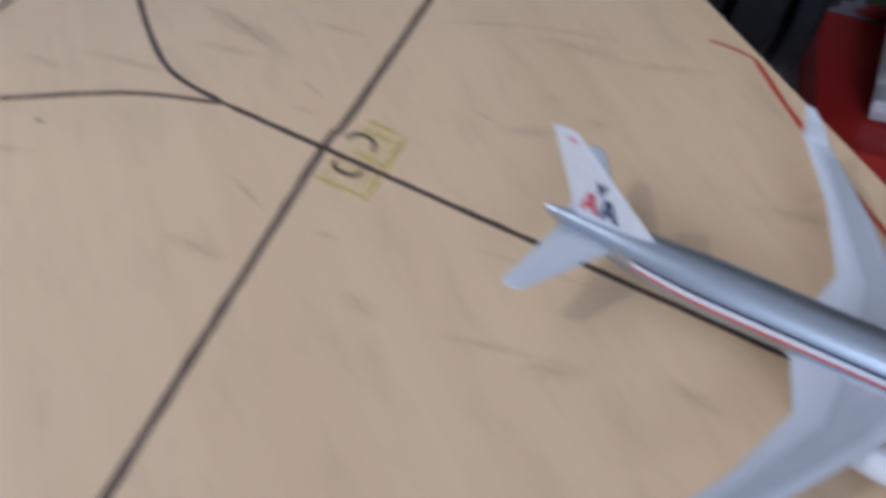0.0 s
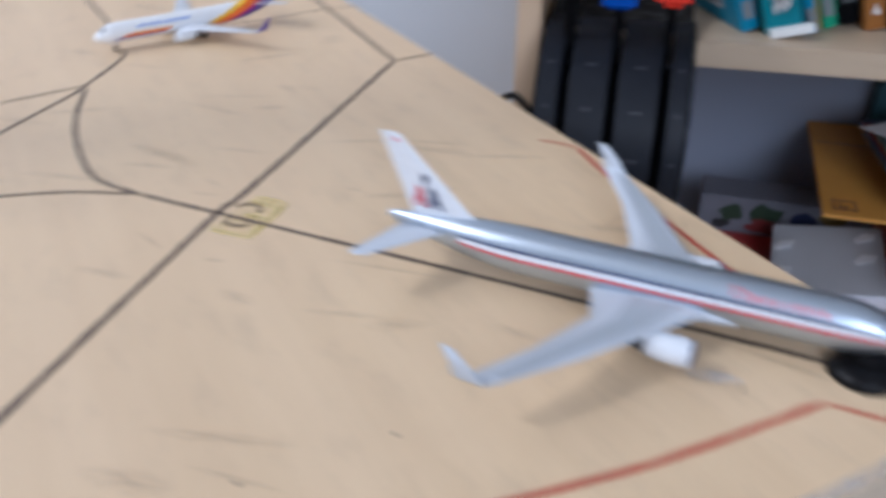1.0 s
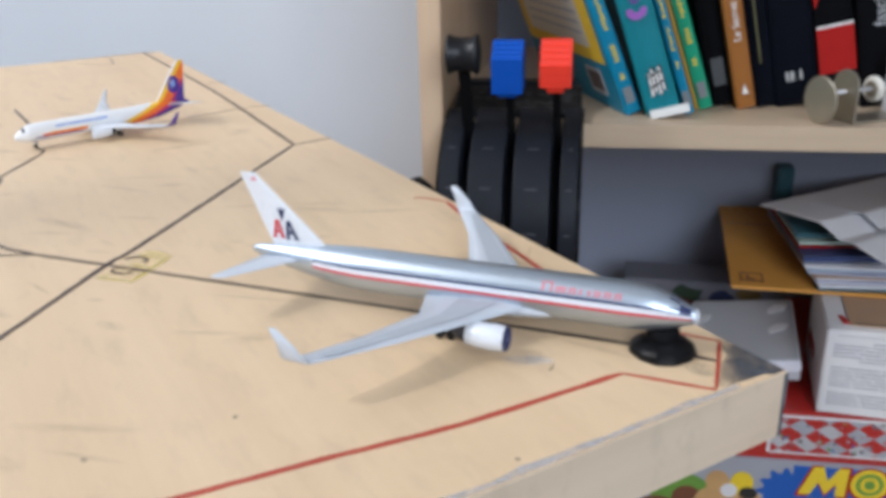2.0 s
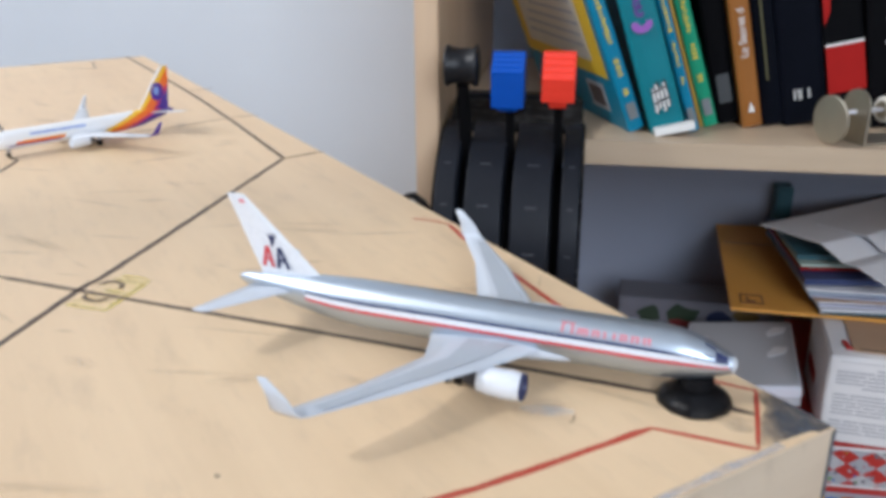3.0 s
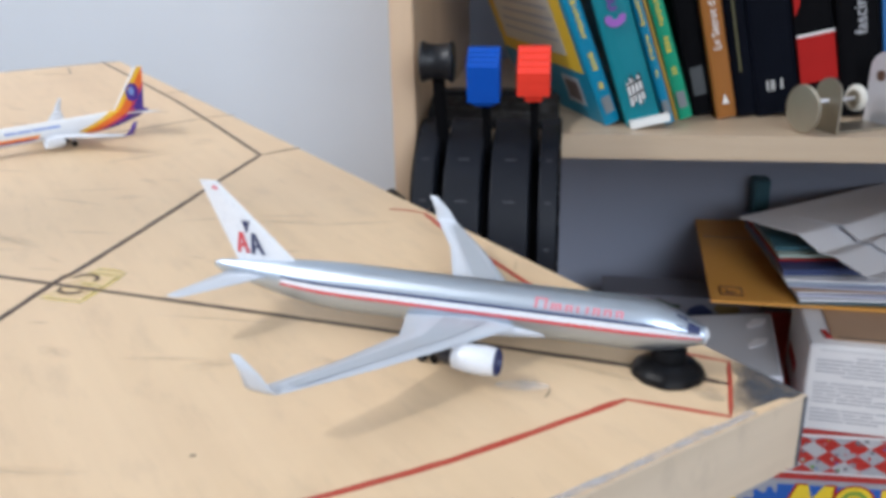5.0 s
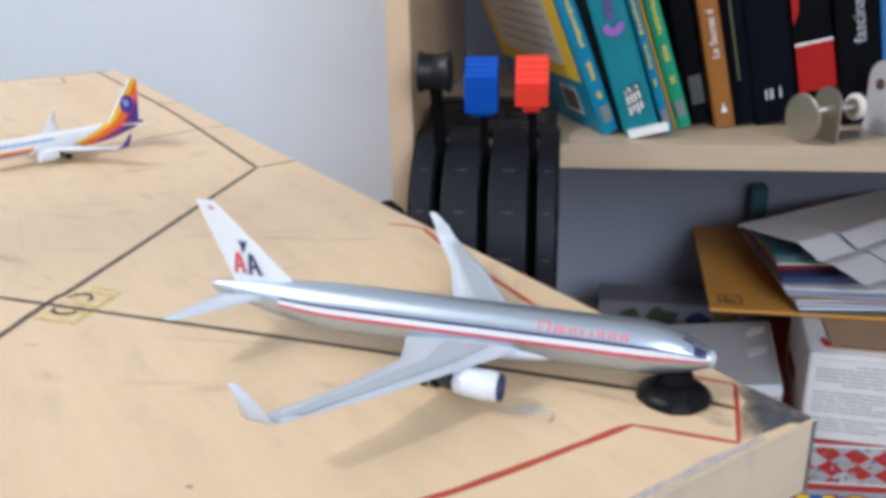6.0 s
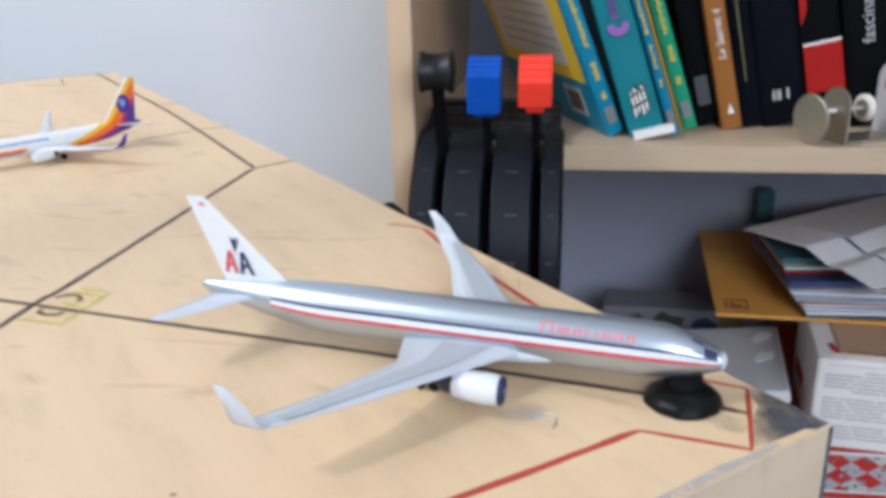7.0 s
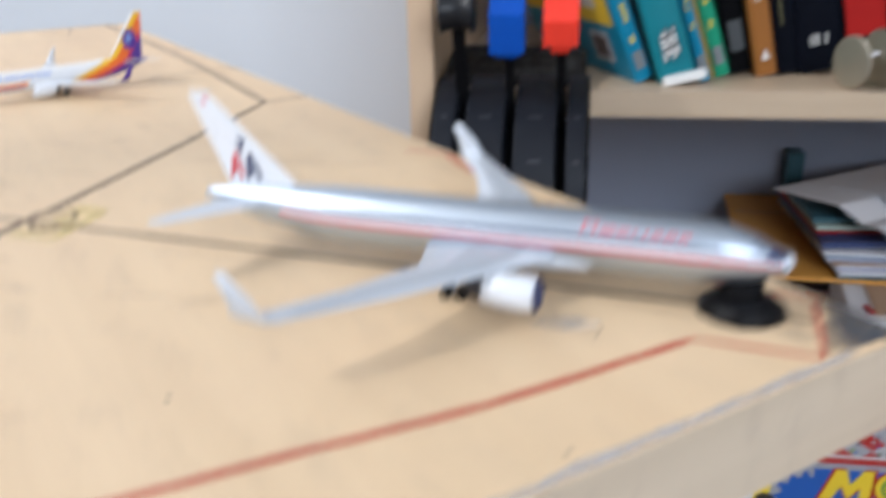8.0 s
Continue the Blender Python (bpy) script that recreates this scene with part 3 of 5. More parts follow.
# --- silver twin-engined airliner
mm = 0.001
jet = holder("silver_model_airliner", pose(0.0005, 0, 0, -0.8, 0, 0), "polished silver model airliner with red white and navy stripes", "model airplane")
ZC = 11.9 * mm
ST = dense([(0.5 * mm, 0.3 * mm, 0.3 * mm, ZC - 0.9 * mm), (0.35 * mm, 0.9 * mm, 0.9 * mm, ZC - 0.9 * mm), (0.0, 1.65 * mm, 1.6 * mm, ZC - 0.9 * mm), (-0.6 * mm, 2.4 * mm, 2.3 * mm, ZC - 0.9 * mm), (-3.0 * mm, 3.3 * mm, 3.1 * mm, ZC - 0.75 * mm),
            (-7.0 * mm, 4.7 * mm, 4.7 * mm, ZC - 0.35 * mm), (-12.0 * mm, 5.8 * mm, 6.0 * mm, ZC - 0.05 * mm), (-18.0 * mm, 6.25 * mm, 6.5 * mm, ZC),
            (-60.0 * mm, 6.25 * mm, 6.5 * mm, ZC), (-92.0 * mm, 6.25 * mm, 6.5 * mm, ZC), (-102.0 * mm, 5.8 * mm, 6.0 * mm, ZC + 0.2 * mm),
            (-114.0 * mm, 4.4 * mm, 4.7 * mm, ZC + 0.8 * mm), (-126.0 * mm, 2.4 * mm, 2.9 * mm, ZC + 1.5 * mm), (-132.0 * mm, 1.25 * mm, 1.7 * mm, ZC + 2.0 * mm),
            (-134.0 * mm, 0.5 * mm, 0.8 * mm, ZC + 2.2 * mm)], 6)
fus = part("fuselage", hull(ST), SILVER, jet, "polished bare metal fuselage", True)
for name, a0, a1, mat in (("navy_stripe", 17.5, 24, NAVY), ("white_stripe", 5, 17.5, WHITE_PAINT), ("red_stripe", -3, 5, RED_ENAMEL)):
    for s in (1, -1):
        bm = bmesh.new()
        lo, hi = (a0, a1) if s > 0 else (180 - a1, 180 - a0)
        skin_patch(bm, ST, -1.2 * mm, -111 * mm, lo, hi, 0.00006, 60)
        part(name, bm, mat, fus, smooth=True)
# white nose cap, cockpit glass
part("nose_cap", hull([(x + 0.00004, ry + 0.00003, rz + 0.00003, z) for x, ry, rz, z in ST if x > -0.8 * mm], 30), WHITE_PAINT, fus, "white painted nose cap", True)
bm = bmesh.new()
skin_patch(bm, ST, -4.6 * mm, -7.2 * mm, 32, 148, 0.0001, 14)
part("cockpit_window", bm, NAVY, fus, "dark cockpit glazing band", True)
for lo, hi in ((24, 62), (118, 156)):
    part("cockpit_window", skin_patch(bmesh.new(), ST, -1.6 * mm, -4.5 * mm, lo, hi, 0.00009, 10), NAVY, fus, smooth=True)
# lettering as plain upright bars, a few to each unread letter
for side in (1, -1):
    x = -16.0 * mm
    for k, (w, n) in enumerate(((3.4, 2), (3.0, 3), (2.0, 2), (1.5, 1), (0.8, 1), (1.9, 2), (2.1, 2), (2.0, 2))):
        w *= 0.88 * mm
        hgt = 25 if k == 0 else 15
        lo, hi = (29, 29 + hgt) if side > 0 else (151 - hgt, 151)
        for q in range(n):
            bw = min(0.62 * mm, w)
            f = x - (w - bw) * (q / (n - 1) if n > 1 else 0)
            x0 = f if side > 0 else -56.5 * mm - f
            part("lettering_bar", skin_patch(bmesh.new(), ST, x0, x0 - bw if side > 0 else x0 + bw, lo, hi, 0.00007, 4), PALE_RED, fus, smooth=True)
        if n > 1:
            x0, x1 = (x, x - w) if side > 0 else (-56.5 * mm - x, -56.5 * mm - x + w)
            top = (hi - 3.5, hi) if side > 0 else (lo, lo + 3.5)
            part("lettering_bar", skin_patch(bmesh.new(), ST, x0, x1, *top, 0.00008, 4), PALE_RED, fus, smooth=True)
        x -= w + 0.95 * mm
WING = [(3.0 * mm, 8.6 * mm, -41.5 * mm, 34.5 * mm, 3.4 * mm, 4), (6.2 * mm, 8.9 * mm, -45.5 * mm, 28.3 * mm, 3.0 * mm, 5), (20.0 * mm, 10.0 * mm, -54.0 * mm, 16.2 * mm, 1.8 * mm, 5),
        (40.0 * mm, 11.4 * mm, -67.0 * mm, 10.6 * mm, 1.15 * mm, 5), (57.0 * mm, 12.4 * mm, -80.0 * mm, 7.0 * mm, 0.75 * mm, 7), (58.6 * mm, 12.6 * mm, -81.2 * mm, 7.0 * mm, 0.7 * mm, 30),
        (59.1 * mm, 13.6 * mm, -82.4 * mm, 6.4 * mm, 0.65 * mm, 68), (59.3 * mm, 16.6 * mm, -84.4 * mm, 5.0 * mm, 0.55 * mm, 80), (59.6 * mm, 20.9 * mm, -88.8 * mm, 2.4 * mm, 0.42 * mm, 83)]
for s in (1, -1):
    w = part("wing", wing(WING, s), WING_PAINT, jet, "grey painted wing with upturned winglet", True)
    # flap-track fairings and inboard panel lines
    for y, x, ln in ((11.5, -66, 7), (27.0, -66.5, 6), (36.0, -71.5, 5)):
        z = 9.0 + (y - 6) * 0.075
        m = Matrix.Translation((x * mm, s * y * mm, (z - 0.6) * mm)) @ Euler((0, radians(90), 0)).to_matrix().to_4x4()
        part("flap_fairing", turned([(0.05 * mm, -ln / 2 * mm), (0.5 * mm, -ln / 4 * mm), (0.6 * mm, 0), (0.4 * mm, ln / 3 * mm), (0.05 * mm, ln / 2 * mm)], 10, m), WING_PAINT, w)
    bm = bmesh.new()
    for (y0, l0, c0, z0), (y1, l1, c1, z1) in (((7.5, -46.3, 27.2, 9.0), (20, -54.0, 16.2, 10.0)), ((20, -54.0, 16.2, 10.0), (54.5, -77.2, 7.4, 12.35))):
        f0, f1 = 0.20, 0.62
        th0, th1 = (3.0, 1.9) if y0 < 10 else (1.9, 0.85)
        q = [(l0 - f0 * c0, y0, z0 + 0.53 * th0), (l0 - f1 * c0, y0, z0 + 0.43 * th0), (l1 - f1 * c1, y1, z1 + 0.43 * th1), (l1 - f0 * c1, y1, z1 + 0.53 * th1)]
        bm.faces.new([bm.verts.new((a * mm, s * b * mm, (c + 0.14) * mm)) for a, b, c in q])
    part("wing_panel", bm, GREY_PAINT, w, "darker grey wing box panel")
    e = part("engine", nacelle(-45.4 * mm, s * 19.9 * mm, 6.5 * mm, 3.4 * mm, 11.1 * mm), WHITE_PAINT, jet, "white engine nacelle", True)
    part("fan", fan(-46.0 * mm, s * 19.9 * mm, 6.5 * mm, 3.4 * mm), TYRE, e)
    part("intake_lip", cowl_lip(-45.4 * mm, s * 19.9 * mm, 6.5 * mm, 3.4 * mm), NAVY, e, "dark navy intake lip", True)
    m = Matrix.Translation((-55.8 * mm, s * 19.9 * mm, 6.6 * mm)) @ Euler((0, radians(-90), 0)).to_matrix().to_4x4()
    part("exhaust_cone", turned([(2.5 * mm, 0), (2.3 * mm, 1.5 * mm), (1.7 * mm, 4.0 * mm), (1.5 * mm, 4.2 * mm), (0.9 * mm, 4.0 * mm), (0.2 * mm, 6.2 * mm)], 20, m), DARK_METAL, e, "dark metal exhaust", True)
    py = add_prism(bmesh.new(), [(-47.0 * mm, 8.6 * mm), (-50.0 * mm, 10.2 * mm), (-62.0 * mm, 10.0 * mm), (-58.0 * mm, 8.2 * mm)], -0.5 * mm, 0.5 * mm,
                   Matrix.Translation((0, s * 19.9 * mm, 0)) @ Euler((radians(90), 0, 0)).to_matrix().to_4x4())
    part("engine_pylon", py, WING_PAINT, e)
    part("tailplane", wing([(1.5 * mm, 13.0 * mm, -114.0 * mm, 15.5 * mm, 1.6 * mm, 4), (6.0 * mm, 13.3 * mm, -117.8 * mm, 12.2 * mm, 1.2 * mm, 4),
                            (23.6 * mm, 14.1 * mm, -128.4 * mm, 5.0 * mm, 0.6 * mm, 4), (24.6 * mm, 14.15 * mm, -129.8 * mm, 3.0 * mm, 0.35 * mm, 4)], s), WING_PAINT, jet, "pale grey tailplane", True)
    gear("main_gear", jet, -65.5 * mm, s * 11.6 * mm, 9.5 * mm, 1.35 * mm, (-1.7 * mm, 1.7 * mm), 1.3 * mm)
FIN = ((16.4 * mm, -107.0 * mm, 19.6 * mm, 1.7 * mm), (38.5 * mm, -130.9 * mm, 5.5 * mm, 0.8 * mm))


def fin(sections, fillet):
    rings = []
    for z, l, c, t in fillet + list(sections):
        rings.append([Vector((l - f * c, g * t, z)) for f, g in FOIL])
    return loft(rings)


def chevron(x0, x1, xt, z0, z1, w=1.25, wt=0.65):
    """Two slanting bars that meet at the top, with a short tie, as x, z outlines in metres."""
    zm = z0 + (z1 - z0) * 0.30
    a = [(x0, z0), (x0 - w, z0), (xt - wt * 0.4, z1), (xt + wt, z1)]
    b = [(x1 + w, z0), (x1, z0), (xt - wt, z1), (xt + wt * 0.4, z1)]
    c = [(x0 + (xt - x0) * 0.3 - 0.5, zm), (x1 + (xt - x1) * 0.3 + 0.5, zm), (x1 + (xt - x1) * 0.45 + 0.5, zm + 0.9), (x0 + (xt - x0) * 0.45 - 0.5, zm + 0.9)]
    return [[(x * mm, z * mm) for x, z in q] for q in (a, b, c)]


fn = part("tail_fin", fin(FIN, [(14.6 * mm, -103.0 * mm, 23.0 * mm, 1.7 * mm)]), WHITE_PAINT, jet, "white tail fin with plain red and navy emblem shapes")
for s in (1, -1):
    for leg_ in chevron(-122.1, -126.4, -124.5, 18.6, 24.6):
        part("red_emblem", painted_on_fin(bmesh.new(), leg_, FIN, s), RED_ENAMEL, fn)
    for leg_ in chevron(-117.1, -121.6, -120.6, 18.6, 24.6):
        part("navy_emblem", painted_on_fin(bmesh.new(), leg_, FIN, s), NAVY, fn)
    part("navy_emblem", painted_on_fin(bmesh.new(), [(-122.6 * mm, 24.2 * mm), (-124.2 * mm, 28.6 * mm), (-123.0 * mm, 27.4 * mm), (-122.7 * mm, 28.8 * mm), (-122.2 * mm, 27.4 * mm),
                                                     (-121.4 * mm, 28.2 * mm)], FIN, s), NAVY, fn)
    part("flag_mark", painted_on_fin(bmesh.new(), [(-130.4 * mm, 36.2 * mm), (-132.2 * mm, 36.2 * mm), (-132.4 * mm, 37.2 * mm), (-130.8 * mm, 37.2 * mm)], FIN, s), PALE_RED, fn)
part("wing_fairing", hull(dense([(-33.0 * mm, 1.5 * mm, 0.8 * mm, 7.6 * mm), (-39.0 * mm, 5.2 * mm, 2.2 * mm, 7.9 * mm), (-50.0 * mm, 6.9 * mm, 3.3 * mm, 8.2 * mm), (-64.0 * mm, 7.0 * mm, 3.3 * mm, 8.2 * mm),
                                 (-74.0 * mm, 5.4 * mm, 2.4 * mm, 7.9 * mm), (-80.0 * mm, 1.5 * mm, 0.8 * mm, 7.4 * mm)], 4), 24), WING_PAINT, jet, "grey wing root fairing", True)

# black suction cup under its nose
cup = holder("suction_cup", pose(-0.0078, -0.0006, 0), "glossy black rubber suction cup under the airliner's nose", "suction cup")
rings = []
for r, z, flute in ((8.4, 0, 0.03), (8.7, 0.3, 0.035), (8.5, 1.0, 0.035), (7.9, 2.1, 0.03), (6.7, 3.1, 0.02), (5.0, 3.8, 0.01), (3.6, 4.3, 0)):
    rings.append([Vector((r * mm * (1 + 0.4 * flute * math.sin(11 * a) + 0.4 * flute * math.sin(4 * a + 1)) * math.cos(a), r * mm * (1 + 0.4 * flute * math.sin(11 * a) + 0.4 * flute * math.sin(4 * a + 1)) * math.sin(a), z * mm))
                  for a in [2 * math.pi * i / 66 for i in range(66)]])
cm = loft(rings)
part("skirt", cm, TYRE, cup, smooth=True)
part("neck", turned([(4.3 * mm, 3.8 * mm), (4.1 * mm, 4.6 * mm), (4.1 * mm, 6.8 * mm), (3.4 * mm, 7.4 * mm)], 24), SLOT_BLACK, cup, smooth=True)
part("rim_ridge", turned([(7.9 * mm, 1.9 * mm), (8.35 * mm, 1.75 * mm), (8.5 * mm, 1.2 * mm)], 36), TYRE, cup, smooth=True)

# --- white airliner with a rainbow tail
HEAD2 = math.degrees(math.atan2(-0.0823, -0.0412))
jet2 = holder("rainbow_model_airliner", pose(-0.3469, 0.1088, 0, 0, 0, HEAD2), "white model airliner with yellow orange and purple striped tail", "model airplane")
Z2 = 8.2 * mm
ST2 = dense([(0.0, 0.25 * mm, 0.25 * mm, Z2 - 1.2 * mm), (-0.9 * mm, 1.5 * mm, 1.5 * mm, Z2 - 1.1 * mm), (-3.0 * mm, 2.8 * mm, 2.8 * mm, Z2 - 0.8 * mm), (-7.0 * mm, 4.1 * mm, 4.4 * mm, Z2 - 0.2 * mm),
             (-12.0 * mm, 4.5 * mm, 4.7 * mm, Z2), (-40.0 * mm, 4.5 * mm, 4.7 * mm, Z2), (-64.0 * mm, 4.5 * mm, 4.7 * mm, Z2), (-78.0 * mm, 3.8 * mm, 4.2 * mm, Z2 + 0.8 * mm),
             (-90.0 * mm, 1.9 * mm, 2.3 * mm, Z2 + 2.1 * mm), (-95.5 * mm, 0.8 * mm, 1.0 * mm, Z2 + 2.8 * mm), (-96.5 * mm, 0.3 * mm, 0.4 * mm, Z2 + 2.9 * mm)], 5)
W0, YE, ORA, MAG, PUR = (0.80, 0.81, 0.83), (0.85, 0.50, 0.03), (0.82, 0.16, 0.02), (0.55, 0.03, 0.12), (0.07, 0.03, 0.28)
TAILBODY = banded("rainbow_hull", (-1, 0, -2.6), [(0.0, W0), (0.40, YE), (0.455, ORA), (0.53, MAG), (0.57, PUR)], 0.3, 0, (0.0, 0.1))
TAILFIN = banded("rainbow_fin", (-1, 0, -0.72), [(0.0, W0), (0.08, YE), (0.20, ORA), (0.40, MAG), (0.47, PUR)], 0.3, 0, (0.066, 0.092))
VIOLET = plain("violet_enamel", PUR, 0.3, 0, 0.1, 0.003, 0.0)
ORANGE = plain("orange_enamel", ORA, 0.3, 0, 0.1, 0.003, 0.0)
GOLD = plain("golden_enamel", YE, 0.3, 0, 0.1, 0.003, 0.0)
SKYBLUE = plain("blue_lettering", (0.22, 0.34, 0.68), 0.35, 0, 0.1, 0.003, 0.0)
f2 = part("fuselage", hull(ST2, 30), TAILBODY, jet2, "white fuselage with rainbow sweep", True)
for s in (1, -1):
    fl = lambda a, b: (a, b) if s > 0 else (180 - b, 180 - a)
    part("orange_stripe", skin_patch(bmesh.new(), ST2, -13 * mm, -36 * mm, *fl(-24, -8)), ORANGE, f2, smooth=True)
    part("yellow_stripe", skin_patch(bmesh.new(), ST2, -16 * mm, -37 * mm, *fl(-7.5, -3)), GOLD, f2, smooth=True)
    part("violet_stripe", skin_patch(bmesh.new(), ST2, -9 * mm, -34 * mm, *fl(-34, -25)), VIOLET, f2, smooth=True)
    for k, (x0, x1) in enumerate(((-20, -25.5), (-26.0, -33), (-33.5, -40), (-40.4, -47))):
        part("lettering_bar", skin_patch(bmesh.new(), ST2, x0 * mm, x1 * mm, *fl(22, 36)), SKYBLUE, f2, smooth=True)
    part("cockpit_window", skin_patch(bmesh.new(), ST2, -3.6 * mm, -5.2 * mm, *fl(34, 88)), DARK_METAL, f2, smooth=True)
    w = part("wing", wing([(2.0 * mm, 5.6 * mm, -35.0 * mm, 24.0 * mm, 2.4 * mm, 4), (4.7 * mm, 5.8 * mm, -38.0 * mm, 19.5 * mm, 2.1 * mm, 6), (14.0 * mm, 6.6 * mm, -44.5 * mm, 12.5 * mm, 1.4 * mm, 6),
                           (43.5 * mm, 9.0 * mm, -61.5 * mm, 4.6 * mm, 0.6 * mm, 6)], s), WHITE_PAINT, jet2, "pale grey wing", True)
    part("winglet", wing([(43.5 * mm, 9.0 * mm, -61.5 * mm, 4.6 * mm, 0.55 * mm, 10), (45.0 * mm, 9.7 * mm, -62.8 * mm, 3.9 * mm, 0.5 * mm, 50),
                          (45.8 * mm, 11.9 * mm, -64.3 * mm, 3.0 * mm, 0.45 * mm, 75), (46.4 * mm, 15.6 * mm, -66.8 * mm, 1.6 * mm, 0.3 * mm, 78)], s),
         VIOLET if s > 0 else WHITE_PAINT, w, "violet winglet" if s > 0 else "pale winglet", True)
    e = part("engine", nacelle(-35.5 * mm, s * 12.1 * mm, 4.4 * mm, 2.55 * mm, 9.5 * mm), WHITE_PAINT, jet2, "white engine nacelle", True)
    part("fan", fan(-36.0 * mm, s * 12.1 * mm, 4.4 * mm, 2.55 * mm), TYRE, e)
    m = Matrix.Translation((-44.5 * mm, s * 12.1 * mm, 4.4 * mm)) @ Euler((0, radians(-90), 0)).to_matrix().to_4x4()
    part("exhaust_cone", turned([(2.0 * mm, 0), (1.6 * mm, 1.6 * mm), (0.3 * mm, 3.4 * mm)], 16, m), DARK_METAL, e, smooth=True)
    part("tailplane", wing([(1.0 * mm, 11.0 * mm, -81.5 * mm, 11.0 * mm, 1.0 * mm, 6), (17.6 * mm, 12.8 * mm, -92.0 * mm, 4.2 * mm, 0.5 * mm, 6)], s), WHITE_PAINT, jet2, "pale tailplane", True)
    gear("main_gear", jet2, -51.5 * mm, s * 7.1 * mm, 6.0 * mm, 1.35 * mm, (0.0,), 1.0 * mm)
gear("nose_gear", jet2, -9.5 * mm, 0.0, 5.0 * mm, 0.95 * mm, (0.0,), 0.6 * mm)
FIN2 = ((12.2 * mm, -76.5 * mm, 17.5 * mm, 1.4 * mm), (34.3 * mm, -91.4 * mm, 4.6 * mm, 0.6 * mm))
fn2 = part("tail_fin", fin(FIN2, [(11.6 * mm, -70.0 * mm, 23.0 * mm, 1.0 * mm)]), TAILFIN, jet2, "rainbow striped tail fin")
for s in (1, -1):
    c = [(-88.4 * mm + 3.8 * mm * math.cos(a), 21.4 * mm + 4.9 * mm * math.sin(a)) for a in [2 * math.pi * i / 16 for i in range(16)]]
    part("violet_roundel", painted_on_fin(bmesh.new(), c, FIN2, s), VIOLET, fn2)
    c = [(-88.0 * mm + 1.5 * mm * math.cos(a), 22.0 * mm + 2.2 * mm * math.sin(a)) for a in [2 * math.pi * i / 12 for i in range(12)]]
    ring = painted_on_fin(bmesh.new(), c, FIN2, s)
    bmesh.ops.translate(ring, vec=(0, s * 0.00012, 0), verts=ring.verts)
    part("pale_roundel", ring, SKYBLUE, fn2)


# ---------------------------------------------------------------- shelf unit
SD = 0.33           # depth of the unit
ZT, ZB = -0.0225, -0.0382
unit = holder("bookshelf", SHELF @ pose(0, 0, 0), "birch-coloured open bookshelf against the wall", "bookshelf")
part("side_panel", box(-0.1085, -0.0935, 0, SD, FLOOR_Z, 0.60, 0.0008), BIRCH_UP, unit)
part("side_panel", box(0.62, 0.635, 0, SD, FLOOR_Z, 0.60, 0.0008), BIRCH_UP, unit)
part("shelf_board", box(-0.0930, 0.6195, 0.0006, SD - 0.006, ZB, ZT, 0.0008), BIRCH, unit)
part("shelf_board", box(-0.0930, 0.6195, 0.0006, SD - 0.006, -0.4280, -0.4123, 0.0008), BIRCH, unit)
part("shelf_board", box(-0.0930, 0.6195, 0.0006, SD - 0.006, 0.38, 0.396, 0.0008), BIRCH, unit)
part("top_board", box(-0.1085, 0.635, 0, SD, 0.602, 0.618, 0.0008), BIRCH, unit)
part("back_panel", box(-0.0930, 0.6195, SD - 0.005, SD, -0.70, 0.598), BACKING, unit, "grey-white backing panel")

# ---------------------------------------------------------------- books
PAGES = plain("book_pages", (0.62, 0.57, 0.47), 0.8, 0, 0.1, 0.002, 0.3)
INK_WHITE = plain("white_print", (0.78, 0.78, 0.76), 0.5, 0, 0.05, 0.003, 0.0)
STICKER = plain("grey_sticker", (0.19, 0.205, 0.215), 0.5, 0, 0.15, 0.002, 0.0)
INK_BLACK = plain("black_print", (0.015, 0.015, 0.018), 0.5, 0, 0.1, 0.003, 0.0)
INK_YELLOW = plain("yellow_print", (0.72, 0.55, 0.05), 0.45, 0, 0.1, 0.003, 0.0)
INK_PURPLE = plain("purple_print", (0.28, 0.09, 0.42), 0.45, 0, 0.1, 0.003, 0.0)
INK_RED = plain("red_print", (0.40, 0.016, 0.012), 0.45, 0, 0.12, 0.004, 0.0)
INK_GREY = plain("grey_print", (0.46, 0.46, 0.48), 0.5, 0, 0.1, 0.003, 0.0)
C_BLUE = plain("blue_cover", (0.007, 0.21, 0.355), 0.35, 0, 0.1, 0.01, 0.06)
C_TEAL = plain("teal_cover", (0.009, 0.185, 0.228), 0.35, 0, 0.12, 0.01, 0.06)
C_GREEN = plain("green_cover", (0.016, 0.30, 0.165), 0.35, 0, 0.1, 0.01, 0.06)
C_YELLOW = plain("yellow_cover_panel", (0.82, 0.54, 0.03), 0.35, 0, 0.06, 0.01, 0.03)
C_PAPER = plain("cover_text_panel", (0.74, 0.69, 0.60), 0.5, 0, 0.08, 0.01, 0.03)
C_BLACK = plain("black_cover", (0.004, 0.004, 0.005), 0.5, 0, 0.2, 0.01, 0.06)
C_DARK = plain("dark_blue_cover", (0.004, 0.005, 0.009), 0.4, 0, 0.3, 0.01, 0.06)
for m_, level in ((C_BLACK, 0.03), (C_DARK, 0.03), (C_BLUE, 0.2), (C_TEAL, 0.2), (C_GREEN, 0.2), (INK_RED, 0.15)):
    m_.node_tree.nodes["Principled BSDF"].inputs["Specular IOR Level"].default_value = level
DUST_RED = plain("red_jacket_print", (0.36, 0.014, 0.012), 0.55, 0, 0.15, 0.006, 0.03)
DUST_RED.node_tree.nodes["Principled BSDF"].inputs["Specular IOR Level"].default_value = 0.08
C_BROWN = plain("brown_cover", (0.29, 0.115, 0.030), 0.4, 0, 0.12, 0.01, 0.06)
